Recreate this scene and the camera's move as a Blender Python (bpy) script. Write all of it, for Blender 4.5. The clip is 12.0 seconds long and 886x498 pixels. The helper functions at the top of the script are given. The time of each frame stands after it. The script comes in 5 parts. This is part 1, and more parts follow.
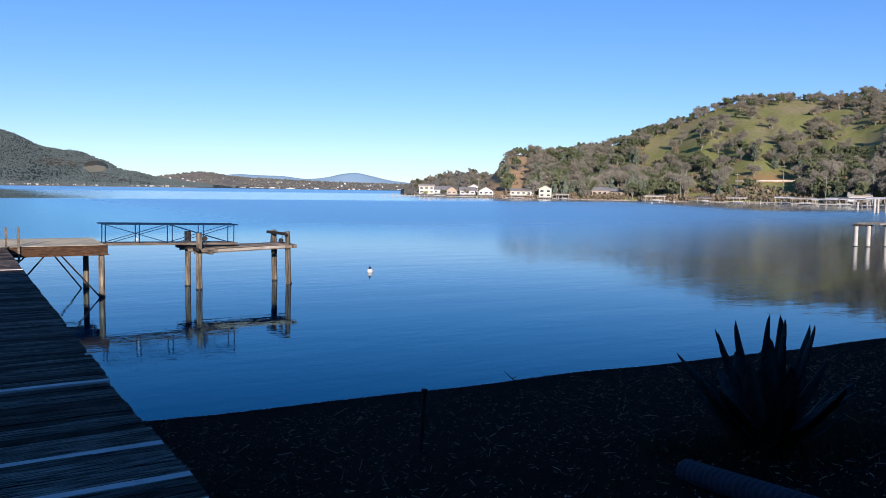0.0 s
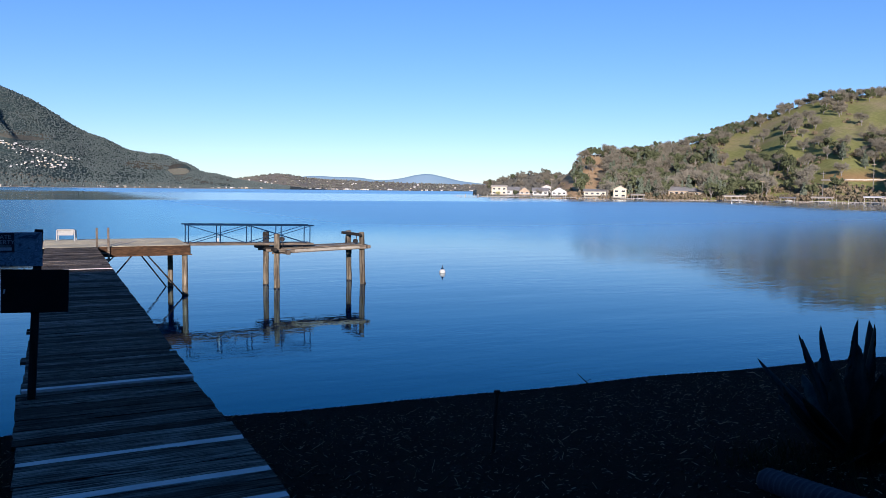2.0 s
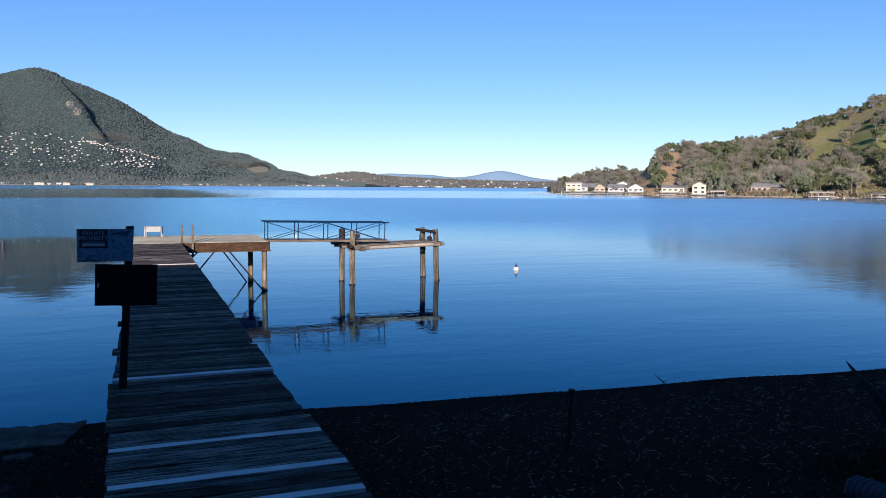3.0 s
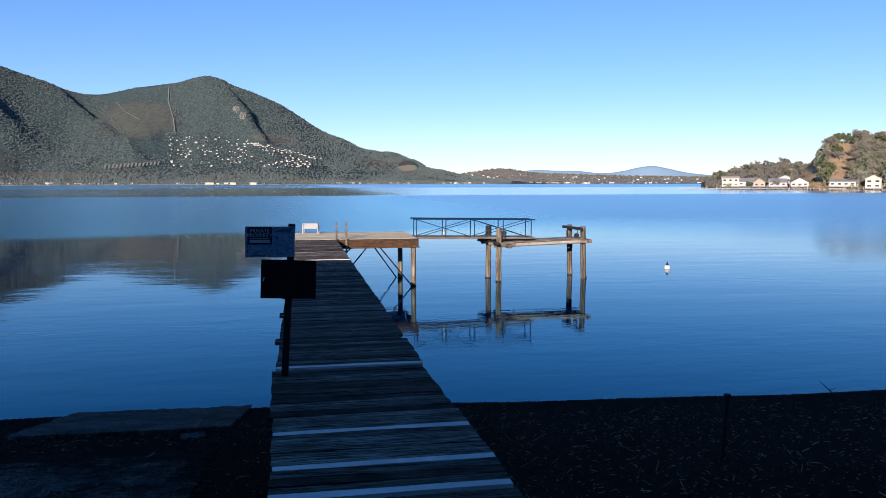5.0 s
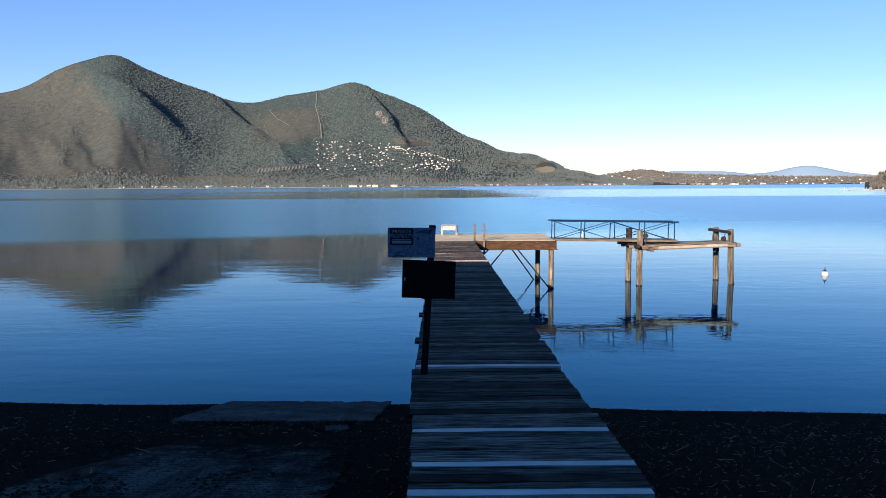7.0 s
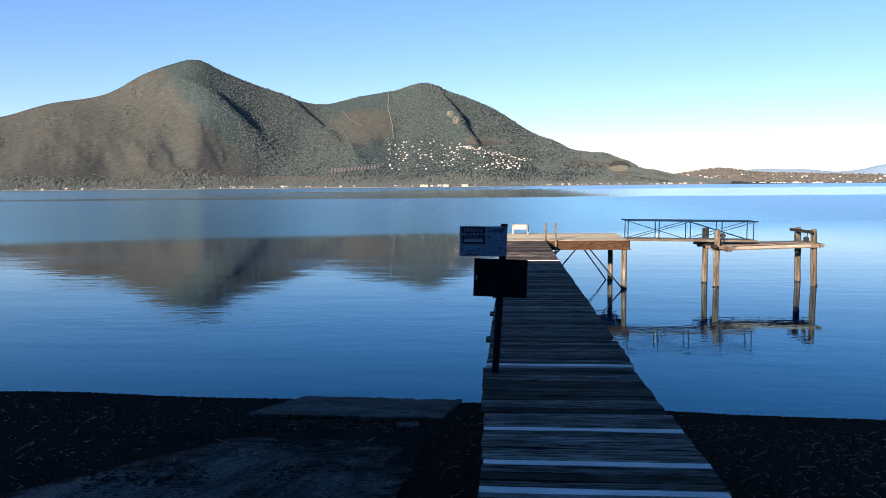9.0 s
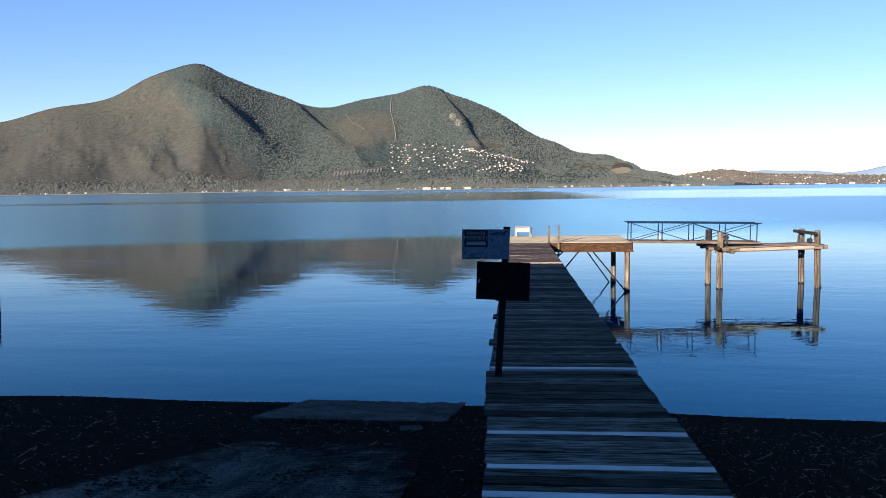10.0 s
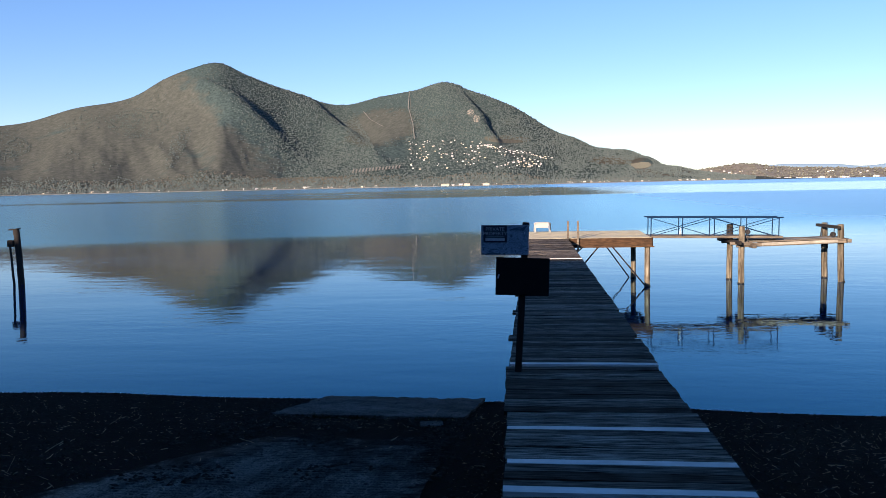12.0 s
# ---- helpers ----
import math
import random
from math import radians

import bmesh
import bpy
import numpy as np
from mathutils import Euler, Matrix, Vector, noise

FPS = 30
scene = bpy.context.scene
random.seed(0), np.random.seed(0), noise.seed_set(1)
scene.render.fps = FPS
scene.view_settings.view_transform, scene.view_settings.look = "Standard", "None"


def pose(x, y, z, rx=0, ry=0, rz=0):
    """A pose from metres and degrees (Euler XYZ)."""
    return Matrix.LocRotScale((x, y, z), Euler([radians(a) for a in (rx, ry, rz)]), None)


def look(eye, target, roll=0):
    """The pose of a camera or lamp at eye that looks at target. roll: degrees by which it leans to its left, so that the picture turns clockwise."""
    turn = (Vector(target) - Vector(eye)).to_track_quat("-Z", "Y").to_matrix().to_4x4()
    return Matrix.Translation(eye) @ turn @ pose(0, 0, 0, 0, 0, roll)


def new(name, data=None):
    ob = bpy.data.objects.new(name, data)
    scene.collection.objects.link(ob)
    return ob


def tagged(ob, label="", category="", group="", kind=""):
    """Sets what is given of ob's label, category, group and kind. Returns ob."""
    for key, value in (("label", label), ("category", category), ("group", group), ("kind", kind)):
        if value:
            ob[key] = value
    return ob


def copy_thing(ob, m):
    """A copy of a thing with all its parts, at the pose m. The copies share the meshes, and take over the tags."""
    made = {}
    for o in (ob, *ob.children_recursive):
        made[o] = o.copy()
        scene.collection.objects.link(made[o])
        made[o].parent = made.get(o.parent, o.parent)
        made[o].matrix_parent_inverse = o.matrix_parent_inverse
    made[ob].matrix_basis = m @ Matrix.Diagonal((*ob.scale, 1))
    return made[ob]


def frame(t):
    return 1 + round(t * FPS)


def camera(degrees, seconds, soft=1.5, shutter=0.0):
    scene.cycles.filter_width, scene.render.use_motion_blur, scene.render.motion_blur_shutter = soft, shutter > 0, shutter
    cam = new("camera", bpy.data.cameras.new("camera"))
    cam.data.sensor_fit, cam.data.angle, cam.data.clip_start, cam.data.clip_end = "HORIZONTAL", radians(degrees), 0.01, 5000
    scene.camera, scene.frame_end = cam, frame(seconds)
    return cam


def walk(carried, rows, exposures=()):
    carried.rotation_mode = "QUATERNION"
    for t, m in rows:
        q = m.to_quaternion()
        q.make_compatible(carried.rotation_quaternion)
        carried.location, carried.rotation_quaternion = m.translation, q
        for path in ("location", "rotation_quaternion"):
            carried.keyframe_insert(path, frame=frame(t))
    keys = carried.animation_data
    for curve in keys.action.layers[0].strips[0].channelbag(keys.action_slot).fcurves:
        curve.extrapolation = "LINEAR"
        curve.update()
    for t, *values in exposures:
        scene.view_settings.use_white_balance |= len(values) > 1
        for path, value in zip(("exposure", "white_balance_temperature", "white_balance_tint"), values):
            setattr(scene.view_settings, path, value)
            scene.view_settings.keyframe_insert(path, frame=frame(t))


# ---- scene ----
cam = camera(59.22, 12.0, soft=0.6)
# seconds, eye x y z, yaw to the left of the pier's line, pitch, roll (degrees)
PATH = [
    (0.0, 0.432, -1.768, 2.062, -31.466, -4.304, 0.836),
    (0.5, 0.428, -1.768, 2.065, -30.838, -4.287, 0.933),
    (1.0, 0.425, -1.769, 2.067, -29.551, -4.272, 0.864),
    (1.5, 0.421, -1.774, 2.069, -28.216, -4.283, 0.744),
    (2.0, 0.415, -1.784, 2.069, -26.142, -4.317, 0.618),
    (2.5, 0.407, -1.790, 2.068, -23.844, -4.496, 0.524),
    (3.0, 0.396, -1.795, 2.070, -20.742, -4.574, 0.415),
    (3.5, 0.387, -1.801, 2.075, -17.728, -4.757, 0.253),
    (5.5, 0.357, -1.839, 2.083, -6.860, -4.741, -0.147),
    (6.0, 0.351, -1.837, 2.079, -3.494, -4.663, -0.110),
    (6.5, 0.346, -1.838, 2.079, -1.714, -4.654, -0.181),
    (7.0, 0.344, -1.844, 2.081, 0.055, -4.651, -0.369),
    (9.0, 0.331, -1.880, 2.074, 5.248, -4.645, -0.543),
    (9.5, 0.333, -1.871, 2.078, 5.374, -4.558, -0.684),
    (10.0, 0.334, -1.862, 2.078, 5.459, -4.444, -0.774),
    (10.5, 0.335, -1.859, 2.077, 5.667, -4.308, -0.898),
    (11.0, 0.335, -1.866, 2.077, 6.290, -4.291, -1.008),
    (11.5, 0.334, -1.875, 2.076, 6.613, -4.425, -1.160),
    (12.0, 0.333, -1.877, 2.075, 6.859, -4.685, -1.229),
]


def eye_pose(x, y, z, yaw, pitch, roll):
    return pose(x, y, z, 0, 0, yaw) @ pose(0, 0, 0, 90 + pitch) @ pose(0, 0, 0, 0, 0, roll)


walk(cam, [(t, eye_pose(*row)) for t, *row in PATH], exposures=[(0.0, 0.57, 5420, 20), (2.5, 0.58, 5470, 20), (5.5, 0.77, 5780, 21), (9.0, 1.12, 6350, 22), (12.0, 1.12, 6350, 22)])

# ---- light ----
SUN_AZ, SUN_EL = 205.0, 14.5          # degrees clockwise from the pier's line, and above the horizon
world = bpy.data.worlds.new("sky")
scene.world = world
world.use_nodes = True
wn = world.node_tree.nodes
sky = wn.new("ShaderNodeTexSky")
sky.sky_type = "NISHITA"
sky.sun_disc = False
sky.sun_elevation = radians(SUN_EL)
sky.sun_rotation = radians(SUN_AZ)
sky.altitude = 1200
sky.air_density, sky.dust_density, sky.ozone_density = 1.0, 0.15, 3.0
even = wn.new("ShaderNodeGamma")       # a clear winter sky, evenly bright from the horizon up
even.inputs["Gamma"].default_value = 0.78
vivid = wn.new("ShaderNodeHueSaturation")
vivid.inputs["Hue"].default_value = 0.509
# the blue deepens towards the zenith
toward = wn.new("ShaderNodeTexCoord")
height = wn.new("ShaderNodeSeparateXYZ")
deepen, darken = wn.new("ShaderNodeMapRange"), wn.new("ShaderNodeMapRange")
for node, values in ((deepen, (0.24, 0.60, 1.28, 1.42)), (darken, (0.23, 0.60, 1.0, 0.80))):
    for i, v in enumerate(values):
        node.inputs[1 + i].default_value = v
world.node_tree.links.new(toward.outputs["Generated"], height.inputs[0])
world.node_tree.links.new(height.outputs[2], deepen.inputs[0])
world.node_tree.links.new(height.outputs[2], darken.inputs[0])
world.node_tree.links.new(deepen.outputs[0], vivid.inputs["Saturation"])
world.node_tree.links.new(darken.outputs[0], vivid.inputs["Value"])
world.node_tree.links.new(sky.outputs[0], even.inputs["Color"])
world.node_tree.links.new(even.outputs[0], vivid.inputs["Color"])
world.node_tree.links.new(vivid.outputs[0], wn["Background"].inputs[0])
wn["Background"].inputs[1].default_value = 0.130
sun_data = bpy.data.lights.new("sun", "SUN")
sun_data.energy, sun_data.angle, sun_data.color = 5.0, radians(0.53), (1.0, 0.84, 0.63)
sun = new("sun", sun_data)
to_sun = Vector((math.sin(radians(SUN_AZ)) * math.cos(radians(SUN_EL)), math.cos(radians(SUN_AZ)) * math.cos(radians(SUN_EL)), math.sin(radians(SUN_EL))))
sun.matrix_world = look(to_sun * 50, (0, 0, 0))

WATER = -2.08                          # lake level; the pier's boards lie at 0


# ---- materials ----
class Nodes:
    """A small builder for node materials."""

    def __init__(self, name, rough=0.8, metal=0.0, spec=0.5):
        self.mat = bpy.data.materials.new(name)
        self.mat.use_nodes = True
        self.t = self.mat.node_tree
        self.bsdf = self.t.nodes["Principled BSDF"]
        self.bsdf.inputs["Roughness"].default_value = rough
        self.bsdf.inputs["Metallic"].default_value = metal
        self.bsdf.inputs["Specular IOR Level"].default_value = spec
        self.co = self.t.nodes.new("ShaderNodeTexCoord")

    def add(self, kind):
        return self.t.nodes.new(kind)

    def link(self, a, b):
        self.t.links.new(a, b)

    def coords(self, scale=(1, 1, 1), space="Object", rot=(0, 0, 0), own=False):
        m = self.add("ShaderNodeMapping")
        if own:
            self.link(self.math("MULTIPLY", self.rand(), 57.0), m.inputs["Location"])
        m.inputs["Scale"].default_value = scale
        m.inputs["Rotation"].default_value = rot
        self.link(self.co.outputs[space], m.inputs["Vector"])
        return m.outputs[0]

    def noise(self, scale, detail=4, rough=0.55, stretch=(1, 1, 1), space="Object", distort=0.0, rot=(0, 0, 0), own=False):
        n = self.add("ShaderNodeTexNoise")
        n.inputs["Scale"].default_value, n.inputs["Detail"].default_value = scale, detail
        n.inputs["Roughness"].default_value, n.inputs["Distortion"].default_value = rough, distort
        self.link(self.coords(stretch, space, rot, own), n.inputs["Vector"])
        return n.outputs["Fac"]

    def voronoi(self, scale, stretch=(1, 1, 1), out="Distance", space="Object"):
        n = self.add("ShaderNodeTexVoronoi")
        n.inputs["Scale"].default_value = scale
        self.link(self.coords(stretch, space), n.inputs["Vector"])
        return n.outputs[out]

    def ramp(self, fac, *stops):
        r = self.add("ShaderNodeValToRGB")
        while len(r.color_ramp.elements) < len(stops):
            r.color_ramp.elements.new(0.5)
        for e, (p, c) in zip(r.color_ramp.elements, stops):
            e.position, e.color = p, (*c, 1) if len(c) == 3 else c
        self.link(fac, r.inputs[0])
        return r.outputs[0]

    def grey(self, fac, a, b, low=0.0, high=1.0):
        r = self.add("ShaderNodeMapRange")
        for i, v in enumerate((a, b, low, high)):
            r.inputs[1 + i].default_value = v
        self.link(fac, r.inputs[0])
        return r.outputs[0]

    def mix(self, fac, a, b, how="MIX"):
        m = self.add("ShaderNodeMix")
        m.data_type, m.blend_type = "RGBA", how
        for value, sock in ((fac, m.inputs[0]), (a, m.inputs[6]), (b, m.inputs[7])):
            if isinstance(value, (int, float)):
                sock.default_value = value
            elif isinstance(value, tuple):
                sock.default_value = (*value, 1)
            else:
                self.link(value, sock)
        return m.outputs[2]

    def math(self, how, a, b=0.5):
        m = self.add("ShaderNodeMath")
        m.operation = how
        for value, sock in ((a, m.inputs[0]), (b, m.inputs[1])):
            if isinstance(value, (int, float)):
                sock.default_value = value
            else:
                self.link(value, sock)
        return m.outputs[0]

    def rand(self):
        return self.add("ShaderNodeObjectInfo").outputs["Random"]

    def island(self):
        return self.add("ShaderNodeNewGeometry").outputs["Random Per Island"]

    def axis(self, which, space="Object"):
        s = self.add("ShaderNodeSeparateXYZ")
        self.link(self.co.outputs[space], s.inputs[0])
        return s.outputs[which]

    def done(self, colour, rough=None, bump=None, depth=0.01, strength=1.0):
        if isinstance(colour, tuple):
            self.bsdf.inputs["Base Color"].default_value = (*colour, 1)
        else:
            self.link(colour, self.bsdf.inputs["Base Color"])
        if rough is not None:
            self.link(rough, self.bsdf.inputs["Roughness"])
        if bump is not None:
            b = self.add("ShaderNodeBump")
            b.inputs["Distance"].default_value, b.inputs["Strength"].default_value = depth, strength
            self.link(bump, b.inputs["Height"])
            self.link(b.outputs[0], self.bsdf.inputs["Normal"])
        return self.mat


def wood(name, dark, light, along=(1.5, 40, 40), rough=0.85, spec=0.25, low=0.6, a=0.36, b=0.66):
    """Weathered timber: grain along one axis, knots and stains, a tone of its own for each piece."""
    n = Nodes(name, rough, 0, spec)
    grain = n.noise(1.0, 6, 0.65, along, distort=0.4, own=True)
    stain = n.noise(2.3, 4, 0.65, own=True)
    c = n.ramp(grain, (a, dark), (b, light))
    c = n.mix(n.grey(stain, 0.35, 0.7, 0, 0.55), c, tuple(v * 0.45 for v in dark))
    tone = n.grey(n.rand(), 0, 1, low, 1.0)
    c = n.mix(1.0, c, n.ramp(tone, (0.0, (0, 0, 0)), (1.0, (1, 1, 1))), "MULTIPLY")
    return n.done(c, bump=grain, depth=0.004)


def plain(name, a, b, scale=6.0, rough=0.7, metal=0.0, spec=0.4, depth=0.003):
    """Two tones broken by coarse and fine noise."""
    n = Nodes(name, rough, metal, spec)
    f = n.noise(scale, 5, 0.65)
    g = n.noise(scale * 9, 3, 0.6)
    c = n.mix(n.grey(f, 0.3, 0.7), a, b)
    c = n.mix(n.grey(g, 0.45, 0.8, 0, 0.35), c, tuple(v * 0.5 for v in a))
    return n.done(c, bump=g, depth=depth)


BOARD = wood("weathered_board", (0.016, 0.014, 0.012), (0.46, 0.385, 0.31), (3.0, 55, 55), a=0.40, b=0.64, low=0.16, spec=0.04)
NEW_BOARD = wood("white_painted_board", (0.84, 0.70, 0.62), (0.93, 0.80, 0.72), low=0.92, spec=0.2)
# paler than the pier's boards: grazing sunlight is put into this colour
PLATFORM_WOOD = wood("sunlit_board", (0.46, 0.41, 0.28), (0.60, 0.54, 0.39), low=0.82)
FASCIA = wood("rusty_brown_timber", (0.050, 0.026, 0.013), (0.22, 0.118, 0.055), (3, 25, 25))
PILE = wood("pile_wood", (0.085, 0.064, 0.042), (0.44, 0.375, 0.265), (14, 14, 0.9), a=0.40, b=0.70)
PALE_BEAM = wood("pale_weathered_beam", (0.30, 0.27, 0.21), (0.56, 0.51, 0.42))
PILE_DARK = wood("creosoted_pile", (0.020, 0.017, 0.014), (0.06, 0.05, 0.04), (30, 30, 1.2))
PILE_PALE = plain("pale_concrete_pile", (0.38, 0.34, 0.285), (0.52, 0.47, 0.40), 2.0)
WET = plain("wet_waterline", (0.012, 0.010, 0.008), (0.03, 0.025, 0.02), 8, 0.3)
BEAM = wood("beam_wood", (0.10, 0.078, 0.055), (0.32, 0.26, 0.19))
STEEL_BLUE = plain("blue_painted_steel", (0.003, 0.018, 0.050), (0.008, 0.034, 0.080), 5, 0.65, 0.0, 0.12)
STEEL_DARK = plain("dark_steel", (0.012, 0.012, 0.014), (0.035, 0.03, 0.028), 5, 0.55, 0.3)
WHITE_PLASTIC = plain("white_plastic", (0.48, 0.47, 0.44), (0.60, 0.59, 0.56), 9, 0.5)
SIGN_BLACK = plain("black_sign_back", (0.004, 0.004, 0.005), (0.010, 0.010, 0.011), 4, 0.75, 0, 0.15)
POST_DARK = wood("dark_post", (0.012, 0.011, 0.010), (0.035, 0.03, 0.026), (30, 30, 1.5))


# ---- mesh helpers ----
def solid(bm, name, material, smooth=False):
    me = bpy.data.meshes.new(name)
    bm.to_mesh(me)
    bm.free()
    for m in material if isinstance(material, (list, tuple)) else (material,):
        me.materials.append(m)
    if smooth:
        me.polygons.foreach_set("use_smooth", [True] * len(me.polygons))
    return me


def part(name, bm, material, parent=None, label="", smooth=False, at=None):
    """A bmesh as one mesh object, under a thing or a part."""
    ob = new(name, bm if isinstance(bm, bpy.types.Mesh) else solid(bm, name, material, smooth))
    if at is not None:
        ob.matrix_basis = at
    ob.parent = parent
    if label:
        ob["label"] = label
    return ob


def thing(name, m, label, category, group="", kind=""):
    ob = new(name)
    ob.empty_display_size = 0.2
    ob.matrix_basis = m
    return tagged(ob, label, category, group, kind)


def box(bm, size, at=(0, 0, 0), rot=(0, 0, 0), bevel=0.0):
    """A box of a size, centred at a place, with its edges taken off."""
    got = bmesh.ops.create_cube(bm, size=1, matrix=pose(*at, *rot) @ Matrix.Diagonal((*size, 1)))
    if bevel:
        edges = list({e for v in got["verts"] for e in v.link_edges})
        bmesh.ops.bevel(bm, geom=edges, offset=bevel, segments=1, affect="EDGES")
    return bm


def rod(bm, a, b, r0, r1=None, sides=8, rings=1, wobble=0.0, seed=0):
    """A tapered round bar from a to b, bent a little along its length."""
    a, b, r1 = Vector(a), Vector(b), r0 if r1 is None else r1
    axis = (b - a).normalized()
    side = axis.orthogonal().normalized()
    up = axis.cross(side)
    rng = random.Random(seed)
    loops = []
    for i in range(rings + 1):
        u = i / rings
        mid = a.lerp(b, u)
        if 0 < i < rings:
            mid = mid + side * rng.uniform(-wobble, wobble) + up * rng.uniform(-wobble, wobble)
        r = r0 + (r1 - r0) * u
        loops.append([bm.verts.new(mid + r * (math.cos(2 * math.pi * k / sides) * side + math.sin(2 * math.pi * k / sides) * up)) for k in range(sides)])
    for lo, hi in zip(loops, loops[1:]):
        for k in range(sides):
            bm.faces.new((lo[k], lo[(k + 1) % sides], hi[(k + 1) % sides], hi[k]))
    bm.faces.new(loops[0][::-1])
    bm.faces.new(loops[-1])
    return bm


def grid_mesh(name, xs, ys, height, material):
    """A sheet over the grid xs by ys."""
    nx, ny = len(xs), len(ys)
    verts = [(x, y, height(x, y)) for y in ys for x in xs]
    faces = [(j * nx + i, j * nx + i + 1, (j + 1) * nx + i + 1, (j + 1) * nx + i) for j in range(ny - 1) for i in range(nx - 1)]
    me = bpy.data.meshes.new(name)
    me.from_pydata(verts, [], faces)
    me.materials.append(material)
    me.polygons.foreach_set("use_smooth", [True] * len(me.polygons))
    return me


def curve_through(pairs):
    """A smooth function through pairs (x, y)."""
    px, py = np.array(pairs, float).T
    slope = np.gradient(py, px)

    def value(x):
        x = np.clip(x, px[0], px[-1])
        i = np.clip(np.searchsorted(px, x) - 1, 0, len(px) - 2)
        h = px[i + 1] - px[i]
        u = (x - px[i]) / h
        return ((1 + 2 * u) * (1 - u) ** 2 * py[i] + u * (1 - u) ** 2 * h * slope[i] + u * u * (3 - 2 * u) * py[i + 1] + u * u * (u - 1) * h * slope[i + 1])

    return value


def bearing(az, far, z=0.0):
    """A place at a bearing (degrees clockwise from the pier's line) and distance from where the camera stands."""
    return Vector((0.4 + far * math.sin(radians(az)), -1.8 + far * math.cos(radians(az)), z))


# ---- the lake ----
def water_material():
    n = Nodes("lake_water", 0.02, 0, 0.5)
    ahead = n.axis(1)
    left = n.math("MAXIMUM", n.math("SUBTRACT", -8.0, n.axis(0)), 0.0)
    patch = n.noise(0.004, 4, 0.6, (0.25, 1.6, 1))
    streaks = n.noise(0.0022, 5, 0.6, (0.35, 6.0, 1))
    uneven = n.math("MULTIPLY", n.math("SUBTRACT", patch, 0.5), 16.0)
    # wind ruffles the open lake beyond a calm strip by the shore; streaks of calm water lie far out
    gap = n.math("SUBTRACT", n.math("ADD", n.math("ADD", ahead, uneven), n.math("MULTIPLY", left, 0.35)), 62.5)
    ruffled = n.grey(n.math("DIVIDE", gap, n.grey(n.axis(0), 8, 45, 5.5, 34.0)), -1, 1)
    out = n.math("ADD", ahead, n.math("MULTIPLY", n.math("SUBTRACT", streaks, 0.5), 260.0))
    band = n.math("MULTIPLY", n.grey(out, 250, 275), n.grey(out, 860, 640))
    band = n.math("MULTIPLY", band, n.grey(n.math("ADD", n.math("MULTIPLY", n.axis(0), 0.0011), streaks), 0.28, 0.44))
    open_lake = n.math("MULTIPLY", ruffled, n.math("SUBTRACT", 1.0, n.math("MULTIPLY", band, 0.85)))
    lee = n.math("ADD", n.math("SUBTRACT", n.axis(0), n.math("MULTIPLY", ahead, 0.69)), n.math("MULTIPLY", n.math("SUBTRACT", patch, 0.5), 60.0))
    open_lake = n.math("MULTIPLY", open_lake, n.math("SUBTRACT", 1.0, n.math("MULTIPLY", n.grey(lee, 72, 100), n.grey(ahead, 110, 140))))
    swell = n.noise(0.50, 2, 0.45, (0.30, 1, 1), distort=0.3, rot=(0, 0, 0.12))
    ripple = n.noise(2.2, 3, 0.5, (0.42, 1, 1), distort=0.4, rot=(0, 0, -0.1))
    chop = n.noise(6.0, 2, 0.5, (0.75, 1, 1), distort=0.3, rot=(0, 0, 0.2))
    gust = n.grey(n.noise(0.09, 3, 0.6, (0.35, 1, 1)), 0.40, 0.64, 0.25, 1.0)
    h = n.math("ADD", n.math("MULTIPLY", swell, 0.0085), n.math("MULTIPLY", n.math("MULTIPLY", ripple, n.grey(n.axis(0), 14, 50, 0.0062, 0.020)), gust))
    h = n.math("ADD", h, n.math("MULTIPLY", n.math("MULTIPLY", chop, n.grey(n.axis(0), 14, 50, 0.0024, 0.0060)), gust))
    bump = n.add("ShaderNodeBump")
    bump.inputs["Distance"].default_value = 1.0
    n.link(h, bump.inputs["Height"])
    body = n.add("ShaderNodeBsdfDiffuse")
    # paler body on the open lake: sky brightness is put into the colour
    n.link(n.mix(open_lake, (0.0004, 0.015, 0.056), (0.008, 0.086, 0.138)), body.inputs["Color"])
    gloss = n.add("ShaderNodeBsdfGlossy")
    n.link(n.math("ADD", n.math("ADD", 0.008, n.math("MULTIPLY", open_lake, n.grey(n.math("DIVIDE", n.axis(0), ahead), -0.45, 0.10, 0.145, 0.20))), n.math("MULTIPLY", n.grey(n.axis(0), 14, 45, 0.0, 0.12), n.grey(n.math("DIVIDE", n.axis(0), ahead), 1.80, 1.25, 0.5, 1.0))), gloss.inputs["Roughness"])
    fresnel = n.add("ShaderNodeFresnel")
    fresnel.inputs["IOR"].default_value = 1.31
    # the tint puts a deeper sky blue into steep and open-lake reflections
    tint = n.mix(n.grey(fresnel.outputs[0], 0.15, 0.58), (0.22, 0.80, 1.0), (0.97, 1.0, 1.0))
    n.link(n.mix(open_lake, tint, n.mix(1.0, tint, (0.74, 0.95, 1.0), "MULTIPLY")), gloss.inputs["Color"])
    for node in (body, gloss, fresnel):
        n.link(bump.outputs[0], node.inputs["Normal"])
    both = n.add("ShaderNodeMixShader")
    n.link(fresnel.outputs[0], both.inputs[0])
    n.link(body.outputs[0], both.inputs[1])
    n.link(gloss.outputs[0], both.inputs[2])
    n.link(both.outputs[0], n.t.nodes["Material Output"].inputs["Surface"])
    n.t.nodes.remove(n.bsdf)
    return n.mat


def lake_edges(a, b, steps):
    return [a + (b - a) * (i / steps) for i in range(steps + 1)]


